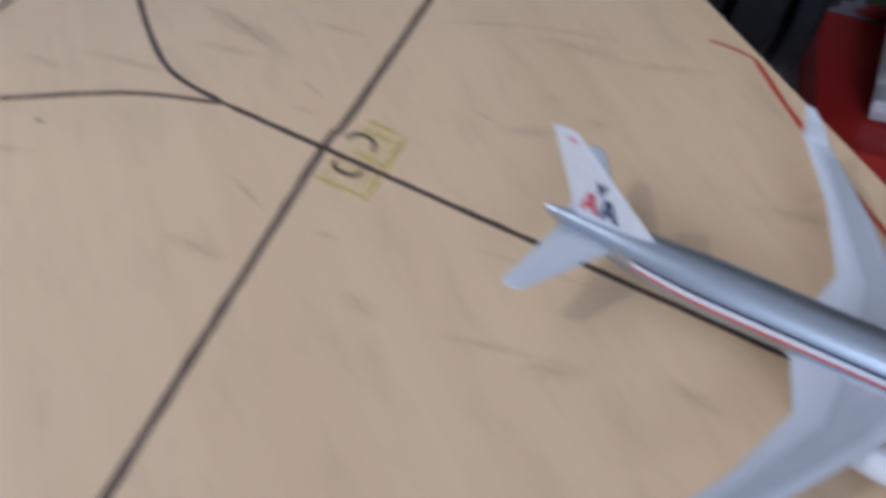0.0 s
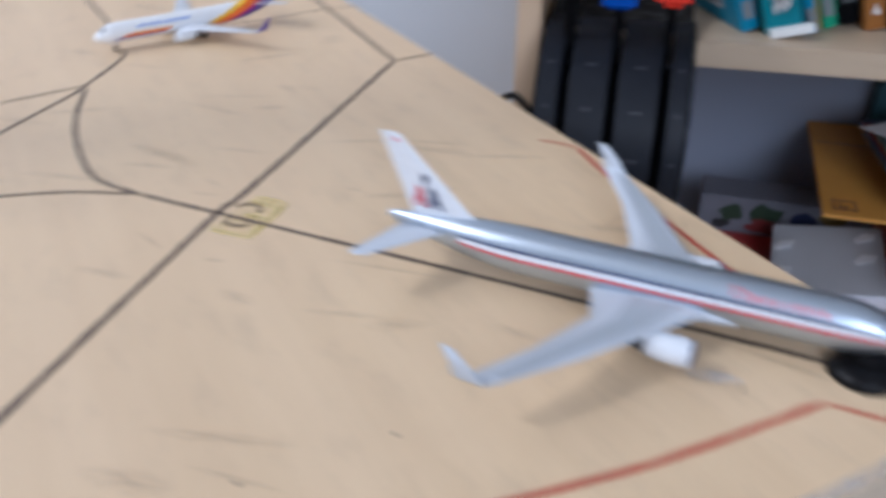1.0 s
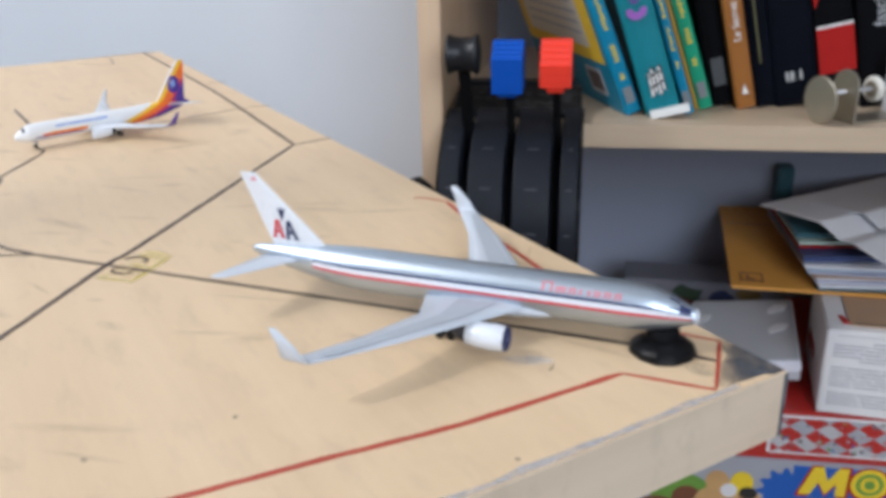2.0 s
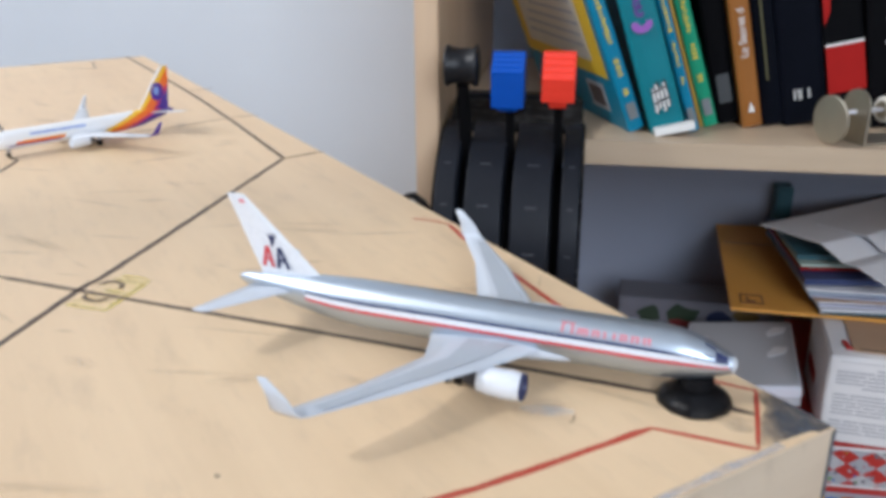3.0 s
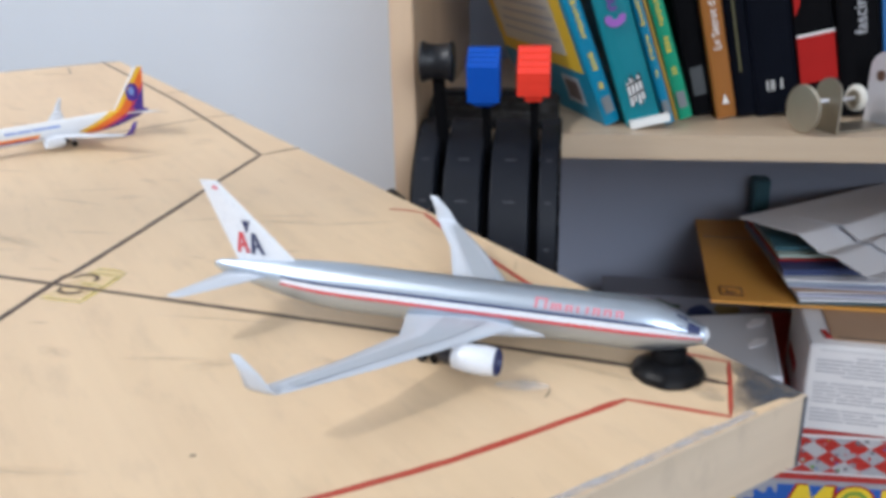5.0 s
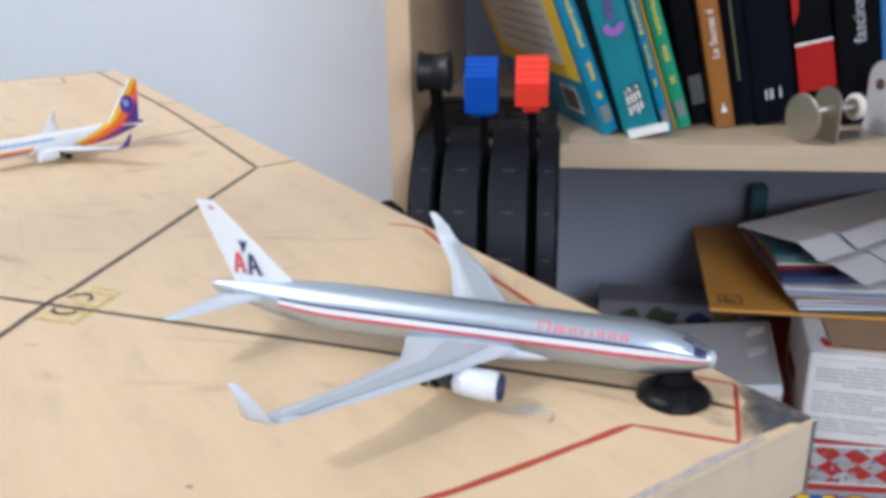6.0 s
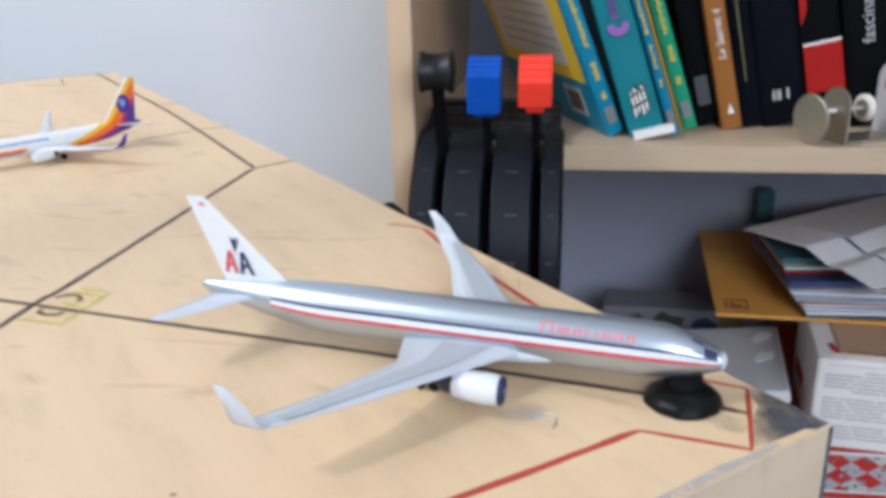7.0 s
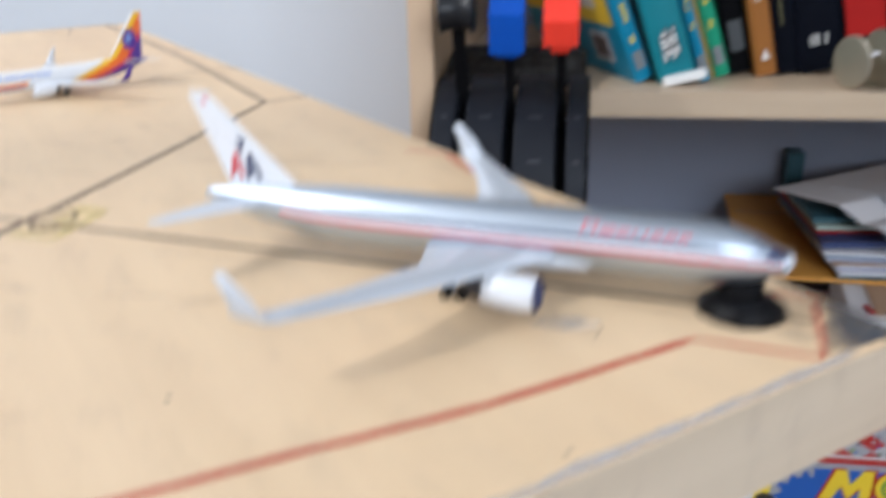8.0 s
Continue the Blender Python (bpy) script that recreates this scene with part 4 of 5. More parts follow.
C_BROWN.node_tree.nodes["Principled BSDF"].inputs["Specular IOR Level"].default_value = 0.1


def text_mesh(body, size, mat, parent, m, label=""):
    """Lettering in the built-in font, turned into a mesh."""
    cu = bpy.data.curves.new("lettering", "FONT")
    cu.body, cu.size, cu.extrude = body, size, 0.00005
    tmp = new("lettering_curve", cu)
    bpy.context.view_layer.update()
    me = bpy.data.meshes.new_from_object(tmp.evaluated_get(bpy.context.evaluated_depsgraph_get()))
    bpy.data.objects.remove(tmp)
    bpy.data.curves.remove(cu)
    me.materials.clear()
    me.materials.append(mat)
    ob = new("lettering", me)
    ob.parent, ob.matrix_basis = parent, m
    return tagged(ob, label)


def book(s, d, thick, height, depth, lean, yaw, cover, label, rounded=0.0012):
    """A paperback: its spine at y = 0 faces the room, x runs through its thickness; it rests on its lower edge."""
    b = holder("book", SHELF @ pose(s, d, ZT) @ pose(0, 0, 0, 0, -lean, yaw), label, "book", "row of leaning books")
    t = 0.0006
    bm = bmesh.new()
    n = 5
    pr = [(thick, depth), (thick, 0.0012)] + [(thick / 2 + (thick / 2 - 0.0003) * math.cos(math.pi * i / n), 0.0010 - rounded * math.sin(math.pi * i / n)) for i in range(n + 1)] + [(0, 0.0012), (0, depth)]
    inner = [(t, depth), (t, 0.0022), (thick - t, 0.0022), (thick - t, depth)]
    add_prism(bm, pr + inner, 0.0, height)
    part("cover", bm, cover, b)
    part("pages", box(t * 1.05, thick - t * 1.05, 0.0023, depth - 0.0015, 0.0006, height - 0.0006), PAGES, b)
    return b


def on_spine(b, name, x0, x1, z0, z1, mat, proud=0.0014, label=""):
    return part(name, box(x0, x1, -proud, -proud + 0.0004, z0, z1), mat, b, label)


def on_side(b, name, y0, y1, z0, z1, mat, off=0.0002, label=""):
    return part(name, box(-off, -off + 0.00015, y0, y1, z0, z1), mat, b, label)


def spine_words(b, x0, x1, spans, mat, proud, seed):
    """Unreadable words up a spine: rows of small uneven bars."""
    rnd = random.Random(seed)
    for z0, z1 in spans:
        z = z0
        while z < z1:
            h = rnd.uniform(0.0011, 0.0022)
            in0, in1 = rnd.choice([(0, 0), (0.0006, 0.0002), (0.0002, 0.0009)])
            on_spine(b, "title_bar", x0 + in0, x1 - in1, z, min(z + h, z1), mat, proud)
            z += h + rnd.uniform(0.0007, 0.0012)


UP = pose(0, 0, 0, 90, 0, 0)          # text upright, facing the room

b = book(0.0275, 0.0245, 0.0105, 0.19, 0.160, 22.5, 23, C_BLUE, "blue and yellow paperback leaning with its back cover showing")
on_side(b, "cover_panel", 0.008, 0.159, 0.036, 0.19, C_YELLOW, 0.0002, "yellow panel")
on_side(b, "text_panel", 0.026, 0.145, 0.046, 0.15, C_PAPER, 0.0004, "beige panel with lines of small print")
rnd = random.Random(4)
for i in range(11):
    on_side(b, "print_line", 0.030 + rnd.uniform(0, 0.004), 0.138 - rnd.uniform(0, 0.025), 0.055 + i * 0.0075, 0.0572 + i * 0.0075, INK_GREY, 0.0005)
on_side(b, "sticker", 0.022, 0.050, 0.010, 0.030, INK_GREY, 0.0003, "pale framed bar label")
on_side(b, "sticker", 0.0255, 0.0465, 0.0130, 0.0270, plain("dark_label_print", (0.10, 0.075, 0.075), 0.5, 0, 0.5, 0.003, 0.0), 0.0005)
on_side(b, "emblem", 0.020, 0.045, 0.096, 0.112, INK_PURPLE, 0.0006)
spine_words(b, 0.0034, 0.0066, ((0.038, 0.050), (0.060, 0.092), (0.112, 0.15)), INK_YELLOW, 0.0015, 1)
on_spine(b, "sticker", 0.0022, 0.0082, 0.008, 0.019, STICKER)
spine_words(b, 0.0036, 0.0064, ((0.025, 0.029),), INK_YELLOW, 0.0015, 2)

b = book(0.0410, 0.0205, 0.0215, 0.20, 0.13, 18.5, 6, C_TEAL, "thick teal paperback with purple title, leaning")
INK_VIOLET = plain("dark_violet_print", (0.10, 0.05, 0.26), 0.45, 0, 0.15, 0.003, 0.0)
# looped purple title strokes with a thick hook at the foot
hook = [(0.0105 + 0.0064 * math.cos(t), 0.0690 + 0.0052 * math.sin(t)) for t in [2.6 + 3.9 * i / 14 for i in range(15)]]
hook += [(0.0108 + 0.0024 * math.cos(t), 0.0700 + 0.0018 * math.sin(t)) for t in [6.5 - 3.9 * i / 14 for i in range(15)]]
part("title_stroke", add_prism(bmesh.new(), hook, 0.0012, 0.0019, UP), INK_PURPLE, b)
for k, (cx, cz, r) in enumerate(((0.0108, 0.0772, 0.0030), (0.0100, 0.0815, 0.0022), (0.0112, 0.0858, 0.0024), (0.0102, 0.0905, 0.0022), (0.0110, 0.0955, 0.0026), (0.0098, 0.1010, 0.0034), (0.0108, 0.1085, 0.0040), (0.0100, 0.1190, 0.0040))):
    ring = [(cx + r * math.cos(t), cz + 1.25 * r * math.sin(t)) for t in [0.5 + k + 5.3 * i / 12 for i in range(13)]]
    ring += [(cx + r * 0.35 * math.cos(t), cz + 0.45 * r * math.sin(t)) for t in [5.8 + k - 5.3 * i / 12 for i in range(13)]]
    part("title_stroke", add_prism(bmesh.new(), ring, 0.0012, 0.0019, UP), INK_VIOLET, b)
# striped black and white emblem
for k in range(4):
    z0 = 0.0118 + (k % 2) * 0.0030
    bm = add_prism(bmesh.new(), [(0.0072 + k * 0.0025, z0), (0.0084 + k * 0.0025, z0 + 0.0010), (0.0090 + k * 0.0023, z0 + 0.0170), (0.0076 + k * 0.0023, z0 + 0.0182)], 0.0014, 0.0018, UP)
    part("emblem_bar", bm, INK_BLACK, b)
for k in range(4):
    z0 = 0.0125 + (k % 2) * 0.0022
    bm = add_prism(bmesh.new(), [(0.0060 + k * 0.0026, z0), (0.0074 + k * 0.0026, z0 + 0.0012), (0.0078 + k * 0.0024, z0 + 0.0150), (0.0064 + k * 0.0024, z0 + 0.0165)], 0.0016, 0.0021, UP)
    part("emblem_bar", bm, INK_WHITE, b)
for z0 in (0.0185, 0.0255):
    bm = add_prism(bmesh.new(), [(0.0058, z0), (0.0160, z0 + 0.0020), (0.0160, z0 + 0.0034), (0.0058, z0 + 0.0012)], 0.0021, 0.0024, UP)
    part("emblem_bar", bm, INK_BLACK, b)
mark = part("paper_slip", box(0.0, 0.025, -0.003, 0.004, 0.0, 0.0045, 0.0003), INK_WHITE, None)
mark.matrix_world = SHELF @ pose(0.0425, 0.0172, ZT + 0.0002, 0, -12, 6)
tagged(mark, "white folded paper slip under the teal book", "paper slip")

b = book(0.0658, 0.0310, 0.0062, 0.19, 0.13, 19, 6, C_BLUE, "thin blue paperback with yellow title blocks, leaning")
spine_words(b, 0.0018, 0.0042, ((0.032, 0.037), (0.044, 0.060), (0.066, 0.100), (0.108, 0.15)), INK_YELLOW, 0.0018, 3)
on_spine(b, "sticker", 0.001, 0.005, 0.006, 0.016, STICKER, 0.0018)
b = book(0.0728, 0.0440, 0.0028, 0.19, 0.12, 19, 6, plain("mustard_cover", (0.42, 0.24, 0.03), 0.4, 0, 0.1, 0.01, 0.05), "thin mustard booklet, leaning")
b = book(0.0762, 0.0450, 0.0090, 0.19, 0.13, 18.5, 6, C_GREEN, "green paperback with yellow title blocks, leaning")
spine_words(b, 0.0028, 0.0060, ((0.031, 0.036), (0.046, 0.056), (0.064, 0.090), (0.098, 0.15)), INK_YELLOW, 0.0018, 4)
on_spine(b, "sticker", 0.0018, 0.0072, 0.008, 0.019, STICKER, 0.0018)
b = book(0.0862, 0.0560, 0.0160, 0.19, 0.12, 14.5, 4, C_BLACK, "black paperback with a small grey sticker, leaning")
on_spine(b, "sticker", 0.0030, 0.0112, 0.014, 0.033, plain("dim_sticker", (0.045, 0.050, 0.054), 0.5, 0, 0.3, 0.003, 0.0), 0.0019)
b = book(0.1010, 0.0480, 0.0125, 0.20, 0.13, 13, 3, C_BROWN, "brown paperback with white spine title, leaning")
text_mesh("Le Secret d", 0.0068, INK_WHITE, b, pose(0.0083, -0.0015, 0.0455, 90, -90, 0))
bm = add_prism(bmesh.new(), [(0.0045, 0.010), (0.0085, 0.010), (0.0065, 0.0165)], 0.0013, 0.0019, UP)
part("emblem", bm, INK_WHITE, b)
b = book(0.1150, 0.0560, 0.0135, 0.19, 0.12, 12.5, 3, C_DARK, "dark paperback with worn glossy spine, leaning")
on_spine(b, "title_bar", 0.005, 0.0062, 0.03, 0.15, plain("dull_gold", (0.10, 0.09, 0.03), 0.4, 0, 0.3, 0.004, 0), 0.0018)
b = book(0.1290, 0.0570, 0.0270, 0.20, 0.13, 12, 3, C_DARK, "thick black novel with white author bars, leaning")
for x0, x1 in ((0.0072, 0.0080), (0.0098, 0.0104), (0.0112, 0.0118), (0.0160, 0.0168)):
    on_spine(b, "author_bar", x0, x1, 0.0165, 0.0232, INK_WHITE, 0.0019)
b = book(0.1575, 0.0590, 0.0245, 0.20, 0.13, 12, 3, C_BLACK, "black and red hardback with white band, leaning")
on_spine(b, "red_panel", 0.0006, 0.0239, 0.022, 0.0525, DUST_RED, 0.0017)
on_spine(b, "white_band", 0.0006, 0.0239, 0.0525, 0.0540, INK_WHITE, 0.0018)
bm = add_prism(bmesh.new(), [(0.0006, 0.066), (0.0045, 0.074), (0.0085, 0.13), (0.0006, 0.13)], 0.0012, 0.0018, UP)
part("red_panel", bm, DUST_RED, b)
b = book(0.1835, 0.0590, 0.0260, 0.20, 0.13, 11, 3, C_BLACK, "thick black book with white vertical title, leaning")
text_mesh("fascina", 0.0106, INK_GREY, b, pose(0.0170, -0.0016, 0.0525, 90, -90, 0))
b = book(0.2110, 0.0600, 0.0140, 0.20, 0.13, 10.5, 3, plain("bright_blue_cover", (0.03, 0.14, 0.36), 0.35, 0, 0.1, 0.01, 0.05), "blue paperback among the leaning books")
b = book(0.2265, 0.0600, 0.0300, 0.20, 0.13, 10, 3, C_DARK, "thick dark book, leaning")
for k in range(7):
    b = book(0.2580 + k * 0.0262, 0.0600, 0.0250, 0.19 + 0.004 * (k % 3), 0.13, 10 - k * 0.4, 2, (C_DARK, C_BROWN, C_BLACK, C_TEAL)[k % 4], "paperback in a row of leaning books")

# ---------------------------------------------------------------- small metal bracket with a roller
STEEL = plain("dull_nickel", (0.42, 0.38, 0.30), 0.38, 0.75, 0.18, 0.006, 0.15)
PALE_STEEL = plain("pale_zinc", (0.62, 0.62, 0.66), 0.4, 0.35, 0.1, 0.006, 0.1)
NYLON = plain("white_nylon", (0.72, 0.70, 0.64), 0.45, 0, 0.06, 0.005, 0.05)
br = holder("metal_bracket", SHELF @ pose(0.1600, 0.0175, ZT, 0, 0, 27), "small nickel bracket with axle, disc and white roller", "bracket")


def tombstone(w, h, t, hole=0.0, n=14):
    """A plate with a round top, standing in y and z; a hole near its top."""
    out = [(-w / 2, 0), (w / 2, 0)] + [(w / 2 * math.cos(math.pi * i / n), h - w / 2 + w / 2 * math.sin(math.pi * i / n)) for i in range(n + 1)]
    m = Matrix(((0, 0, 1, 0), (1, 0, 0, 0), (0, 1, 0, 0), (0, 0, 0, 1)))
    return add_prism(bmesh.new(), out, 0, t, m)


part("base_plate", box(0.0, 0.0430, -0.011, 0.011, 0, 0.0014, 0.0004), STEEL, br)
part("upright", tombstone(0.0215, 0.0330, 0.0016), STEEL, br)
fr = part("upright", tombstone(0.0230, 0.0460, 0.0016), PALE_STEEL, br, "pale upright plate with a hole", m=pose(0.0415, 0, 0))
part("rim_hole", turned([(0.0035, 0), (0.0035, 0.0022)], 20, pose(-0.0004, 0.002, 0.031, 0, 90, 0)), plain("hole_brown", (0.10, 0.05, 0.03), 0.6, 0, 0.2, 0.003, 0), fr, m=pose(0, 0, 0))
part("axle", rod((-0.017, 0, 0.019), (0.030, 0, 0.019), 0.0014), PALE_STEEL, br, smooth=True)
part("disc", turned([(0.0138, 0), (0.0148, 0.0004), (0.0148, 0.0012), (0.0138, 0.0016)], 40, pose(-0.0185, 0, 0.0155, 0, 90, 0)), STEEL, br, "round nickel end disc")
part("roller", turned([(0.0040, 0), (0.0078, 0), (0.0082, 0.0006), (0.0082, 0.0024), (0.0078, 0.003), (0.0040, 0.003)], 32, pose(0.0205, 0, 0.019, 0, 90, 0)), NYLON, br, "white nylon ring", True)
part("hub", turned([(0.0052, 0), (0.0045, 0.0016)], 24, pose(0.0198, 0, 0.019, 0, 90, 0)), STEEL, br)

# ---------------------------------------------------------------- throttle quadrant clamped to the shelf
AX_D, AX_Z, RAD = 0.0120, -0.0880, 0.0720
th = holder("throttle_quadrant", SHELF, "black three-lever throttle quadrant with black, blue and red knobs", "throttle quadrant")
S0, S1 = -0.0890, -0.0025
LANES = (-0.0735, -0.0455, -0.0165)
SLOT = 0.0029


def drum_piece(a, b, r, inner=0.0, n=36, a0=-58, a1=0):
    """A slice of the rounded housing between two places along the shelf; angle 0 faces the room, 90 is up."""
    if AX_Z + r > ZT + 0.0005:
        a1 = 180 - math.degrees(math.asin((ZT + 0.0003 - AX_Z) / r))
        tail = [(-0.0012, ZT + 0.0003)]
    else:
        a1 = math.degrees(math.acos((AX_D + 0.0012) / r))
        tail = []
    pts = [(AX_D - r * math.cos(radians(a0 + (a1 - a0) * i / n)), AX_Z + r * math.sin(radians(a0 + (a1 - a0) * i / n))) for i in range(n + 1)]
    pts += tail + [(-0.0012, pts[0][1])]
    bm = bmesh.new()
    c = 0.0008
    rings = []
    for s, inset in ((a, c), (a + c * 0.5, c * 0.25), (a + c, 0), (a + 1.6 * c, 0), (b - 1.6 * c, 0), (b - c, 0), (b - c * 0.5, c * 0.25), (b, c)):
        rings.append([Vector((s, d + inset * (d < -0.002), z - inset * (d < -0.002 and z > AX_Z))) for d, z in pts])
    return loft(rings, True, bm)


WORN_GREY = plain("worn_grey", (0.07, 0.075, 0.09), 0.5, 0, 0.2, 0.003, 0)
edges = [S0] + [e for l in LANES for e in (l - SLOT, l + SLOT)] + [S1]
for a, b_ in zip(edges[::2], edges[1::2]):
    d = part("drum_section", drum_piece(a, b_, RAD), DUSTY_BLACK, th, "dusty black curved housing", True)
    for ang in (8, 30, 52):
        rr = RAD + 0.00015
        p = Vector(((a + b_) / 2, AX_D - rr * math.cos(radians(ang)), AX_Z + rr * math.sin(radians(ang))))
        w = (b_ - a) * 0.30
        part("detent_mark", box(-w / 2, w / 2, -0.0002, 0.0002, -0.0003, 0.0003), WORN_GREY, d,
             m=Matrix.Translation(p) @ pose(0, 0, 0, 90 - ang + 90, 0, 0))
part("inner_drum", drum_piece(S0 + 0.002, S1 - 0.002, RAD - 0.022), SLOT_BLACK, th, smooth=True)
part("side_cheek", drum_piece(S0 - 0.0012, S0 - 0.0002, RAD - 0.0006), BLACK_PLASTIC, th, smooth=True)
part("side_cheek", drum_piece(S1 + 0.0002, S1 + 0.0012, RAD - 0.0006), BLACK_PLASTIC, th, smooth=True)
part("rear_housing", box(S0 + 0.004, S1 - 0.002, 0.0430, 0.0620, ZT + 0.0003, -0.0040, 0.003), BLACK_PLASTIC, th, "black rear housing with raised top rail")
part("top_cover", add_prism(bmesh.new(), [(0.0135, ZT + 0.0003), (0.0428, ZT + 0.0003), (0.0428, -0.0062), (0.030, -0.0100), (0.0135, -0.0168)], S0 + 0.0005, S1 - 0.0005,
                          Matrix(((0, 0, 1, 0), (1, 0, 0, 0), (0, 1, 0, 0), (0, 0, 0, 1)))), DUST_TOP, th, "dusty sloping black top cover")
part("clamp_jaw", box(-0.066, -0.026, -0.0010, 0.0300, ZB - 0.0300, ZB - 0.0250, 0.001), BLACK_PLASTIC, th)
part("clamp_screw", rod((-0.046, 0.020, ZB - 0.034), (-0.046, 0.020, ZB - 0.0001), 0.003), DARK_METAL, th)
KN = [("black", -0.0745, BLACK_PLASTIC), ("blue", -0.0470, BLUE_KNOB), ("red", -0.0180, RED_KNOB)]
for (kind, s, mat), lane in zip(KN, LANES):
    kz = 0.0215
    kd = -0.0300
    half_ = 0.0036 if kind == "black" else 0.0024
    lever = part("lever", box(-half_, half_, -0.0022, 0.0022, 0.030, 0.112, 0.0008), SLOT_BLACK, th, "thin black lever",
                 m=between((lane, AX_D, AX_Z), (s, kd, kz)))
    bm = bmesh.new()
    if kind == "black":
        m = pose(s - 0.0098, kd, 0.0268, 0, 90, 0) @ Matrix.Diagonal((1, 1, 0.875, 1))
        turned([(0.0100, 0), (0.0118, 0.0006), (0.0120, 0.0022), (0.0106, 0.0042), (0.0100, 0.0112), (0.0106, 0.0182), (0.0120, 0.0202), (0.0118, 0.0218), (0.0100, 0.0224)], 36, m, bm)
        part("knob", bm, mat, lever, "round black spool knob", True).matrix_parent_inverse = lever.matrix_basis.inverted()
    else:
        ridge, top, foot = ((0.0045, 0.0135, -0.0165) if kind == "blue" else (0.0010, 0.0138, -0.0125))
        front, back = (-0.0112, 0.0015) if kind == "blue" else (-0.0112, 0.0030)
        prof = [(-0.0096, foot), (0.0096, foot), (0.0100, top - 0.004), (back + 0.0030, top)]
        for i in range(8):          # ribs across the sloping thumb rest
            t = (i + 0.5) / 8
            off = 0.0004 if i % 2 == 0 else -0.00025
            prof.append((back + (front - back) * t - off, top + (ridge - top) * t + off))
        prof += [(front, ridge)]
        for i in range(5):          # fainter ribs down the front face
            t = (i + 0.5) / 5
            prof.append((front + (-0.0096 - front) * t - (0.00008 if i % 2 else -0.00004), ridge + (foot - ridge) * t))
        add_prism(bm, prof, -0.0094, 0.0094, Matrix(((0, 0, 1, 0), (1, 0, 0, 0), (0, 1, 0, 0), (0, 0, 0, 1))))
        bmesh.ops.bevel(bm, geom=[e for e in bm.edges if abs(e.verts[0].co.x - e.verts[1].co.x) < 1e-6], offset=0.0003, segments=1, affect="EDGES", clamp_overlap=True)
        kn = part("knob", bm, mat, lever, "blue ribbed moulded knob" if kind == "blue" else "red ribbed moulded knob")
        kn.matrix_parent_inverse = lever.matrix_basis.inverted()
        kn.matrix_basis = pose(s, kd, kz, 4, 0, 0)
        w0, w1, low = (0.0088, 0.0045, 0.0030) if kind == "blue" else (0.0056, 0.0046, 0.0042)
        tip = loft([[Vector((-w0, -0.0080, foot + 0.0002)), Vector((w0, -0.0080, foot + 0.0002)), Vector((w0, 0.0070, foot + 0.0002)), Vector((-w0, 0.0070, foot + 0.0002))],
                    [Vector((-w1, -0.0060, foot - low)), Vector((w1, -0.0060, foot - low)), Vector((w1, 0.0050, foot - low)), Vector((-w1, 0.0050, foot - low))]])
        part("knob_tip", tip, mat, kn)


def tube(pts, r, n=8, step=0.006):
    path = smooth_path(pts, step)
    rings = []
    for i, p in enumerate(path):
        d = path[min(i + 1, len(path) - 1)] - path[max(i - 1, 0)]
        q = d.to_track_quat("Z", "Y").to_matrix().to_4x4()
        rings.append([Matrix.Translation(p) @ q @ c for c in circle(r, n)])
    return loft(rings)


part("cable", tube([(-0.086, -0.020, -0.09), (-0.095, -0.050, -0.052), (-0.106, -0.046, -0.050), (-0.114, -0.030, -0.075), (-0.118, 0.05, -0.20), (-0.120, 0.1, -0.40)], 0.0022), TYRE, th, "black cable", True)

# ---------------------------------------------------------------- lower compartment: games, boxes, papers
BOXRED = plain("red_game_card", (0.42, 0.022, 0.018), 0.38, 0, 0.1, 0.02, 0.06)
CARD_WHITE = plain("white_carton", (0.70, 0.69, 0.70), 0.6, 0, 0.06, 0.02, 0.1)
CARD_BROWN = plain("brown_carton", (0.42, 0.27, 0.17), 0.75, 0, 0.1, 0.01, 0.2)
MANILA = plain("manila_envelope", (0.70, 0.33, 0.065), 0.6, 0, 0.1, 0.015, 0.2)
PAPER = plain("white_paper", (0.84, 0.84, 0.87), 0.7, 0, 0.05, 0.02, 0.1)
PAPER_BLUE = plain("pale_blue_paper", (0.38, 0.46, 0.56), 0.6, 0, 0.1, 0.02, 0.1)
FOLDER_NAVY = plain("navy_folder", (0.04, 0.06, 0.16), 0.4, 0, 0.12, 0.02, 0.1)
FOLDER_TEAL = plain("teal_folder", (0.035, 0.11, 0.14), 0.4, 0, 0.12, 0.02, 0.1)
GREYBOX = plain("grey_card", (0.54, 0.55, 0.58), 0.6, 0, 0.08, 0.02, 0.1)
GREY_SIDE = plain("grey_card_side", (0.78, 0.79, 0.86), 0.6, 0, 0.12, 0.02, 0.1)
GEARBLUE = plain("game_blue", (0.010, 0.10, 0.42), 0.4, 0, 0.1, 0.01, 0)
GAMEYEL = plain("game_yellow", (0.80, 0.58, 0.03), 0.4, 0, 0.08, 0.01, 0)
GAMEGREEN = plain("game_green", (0.14, 0.30, 0.05), 0.4, 0, 0.12, 0.006, 0)
GAMETAN = plain("game_tan", (0.55, 0.33, 0.14), 0.4, 0, 0.2, 0.006, 0)
GAMEBROWN = plain("game_brown", (0.16, 0.06, 0.03), 0.4, 0, 0.2, 0.006, 0)
FZ = -0.436                     # compartment floor
GZ = -0.3255                    # top of the lower game
RZ = -0.2780                    # top of the red game
FRONT = 0.0860                  # front of the two games


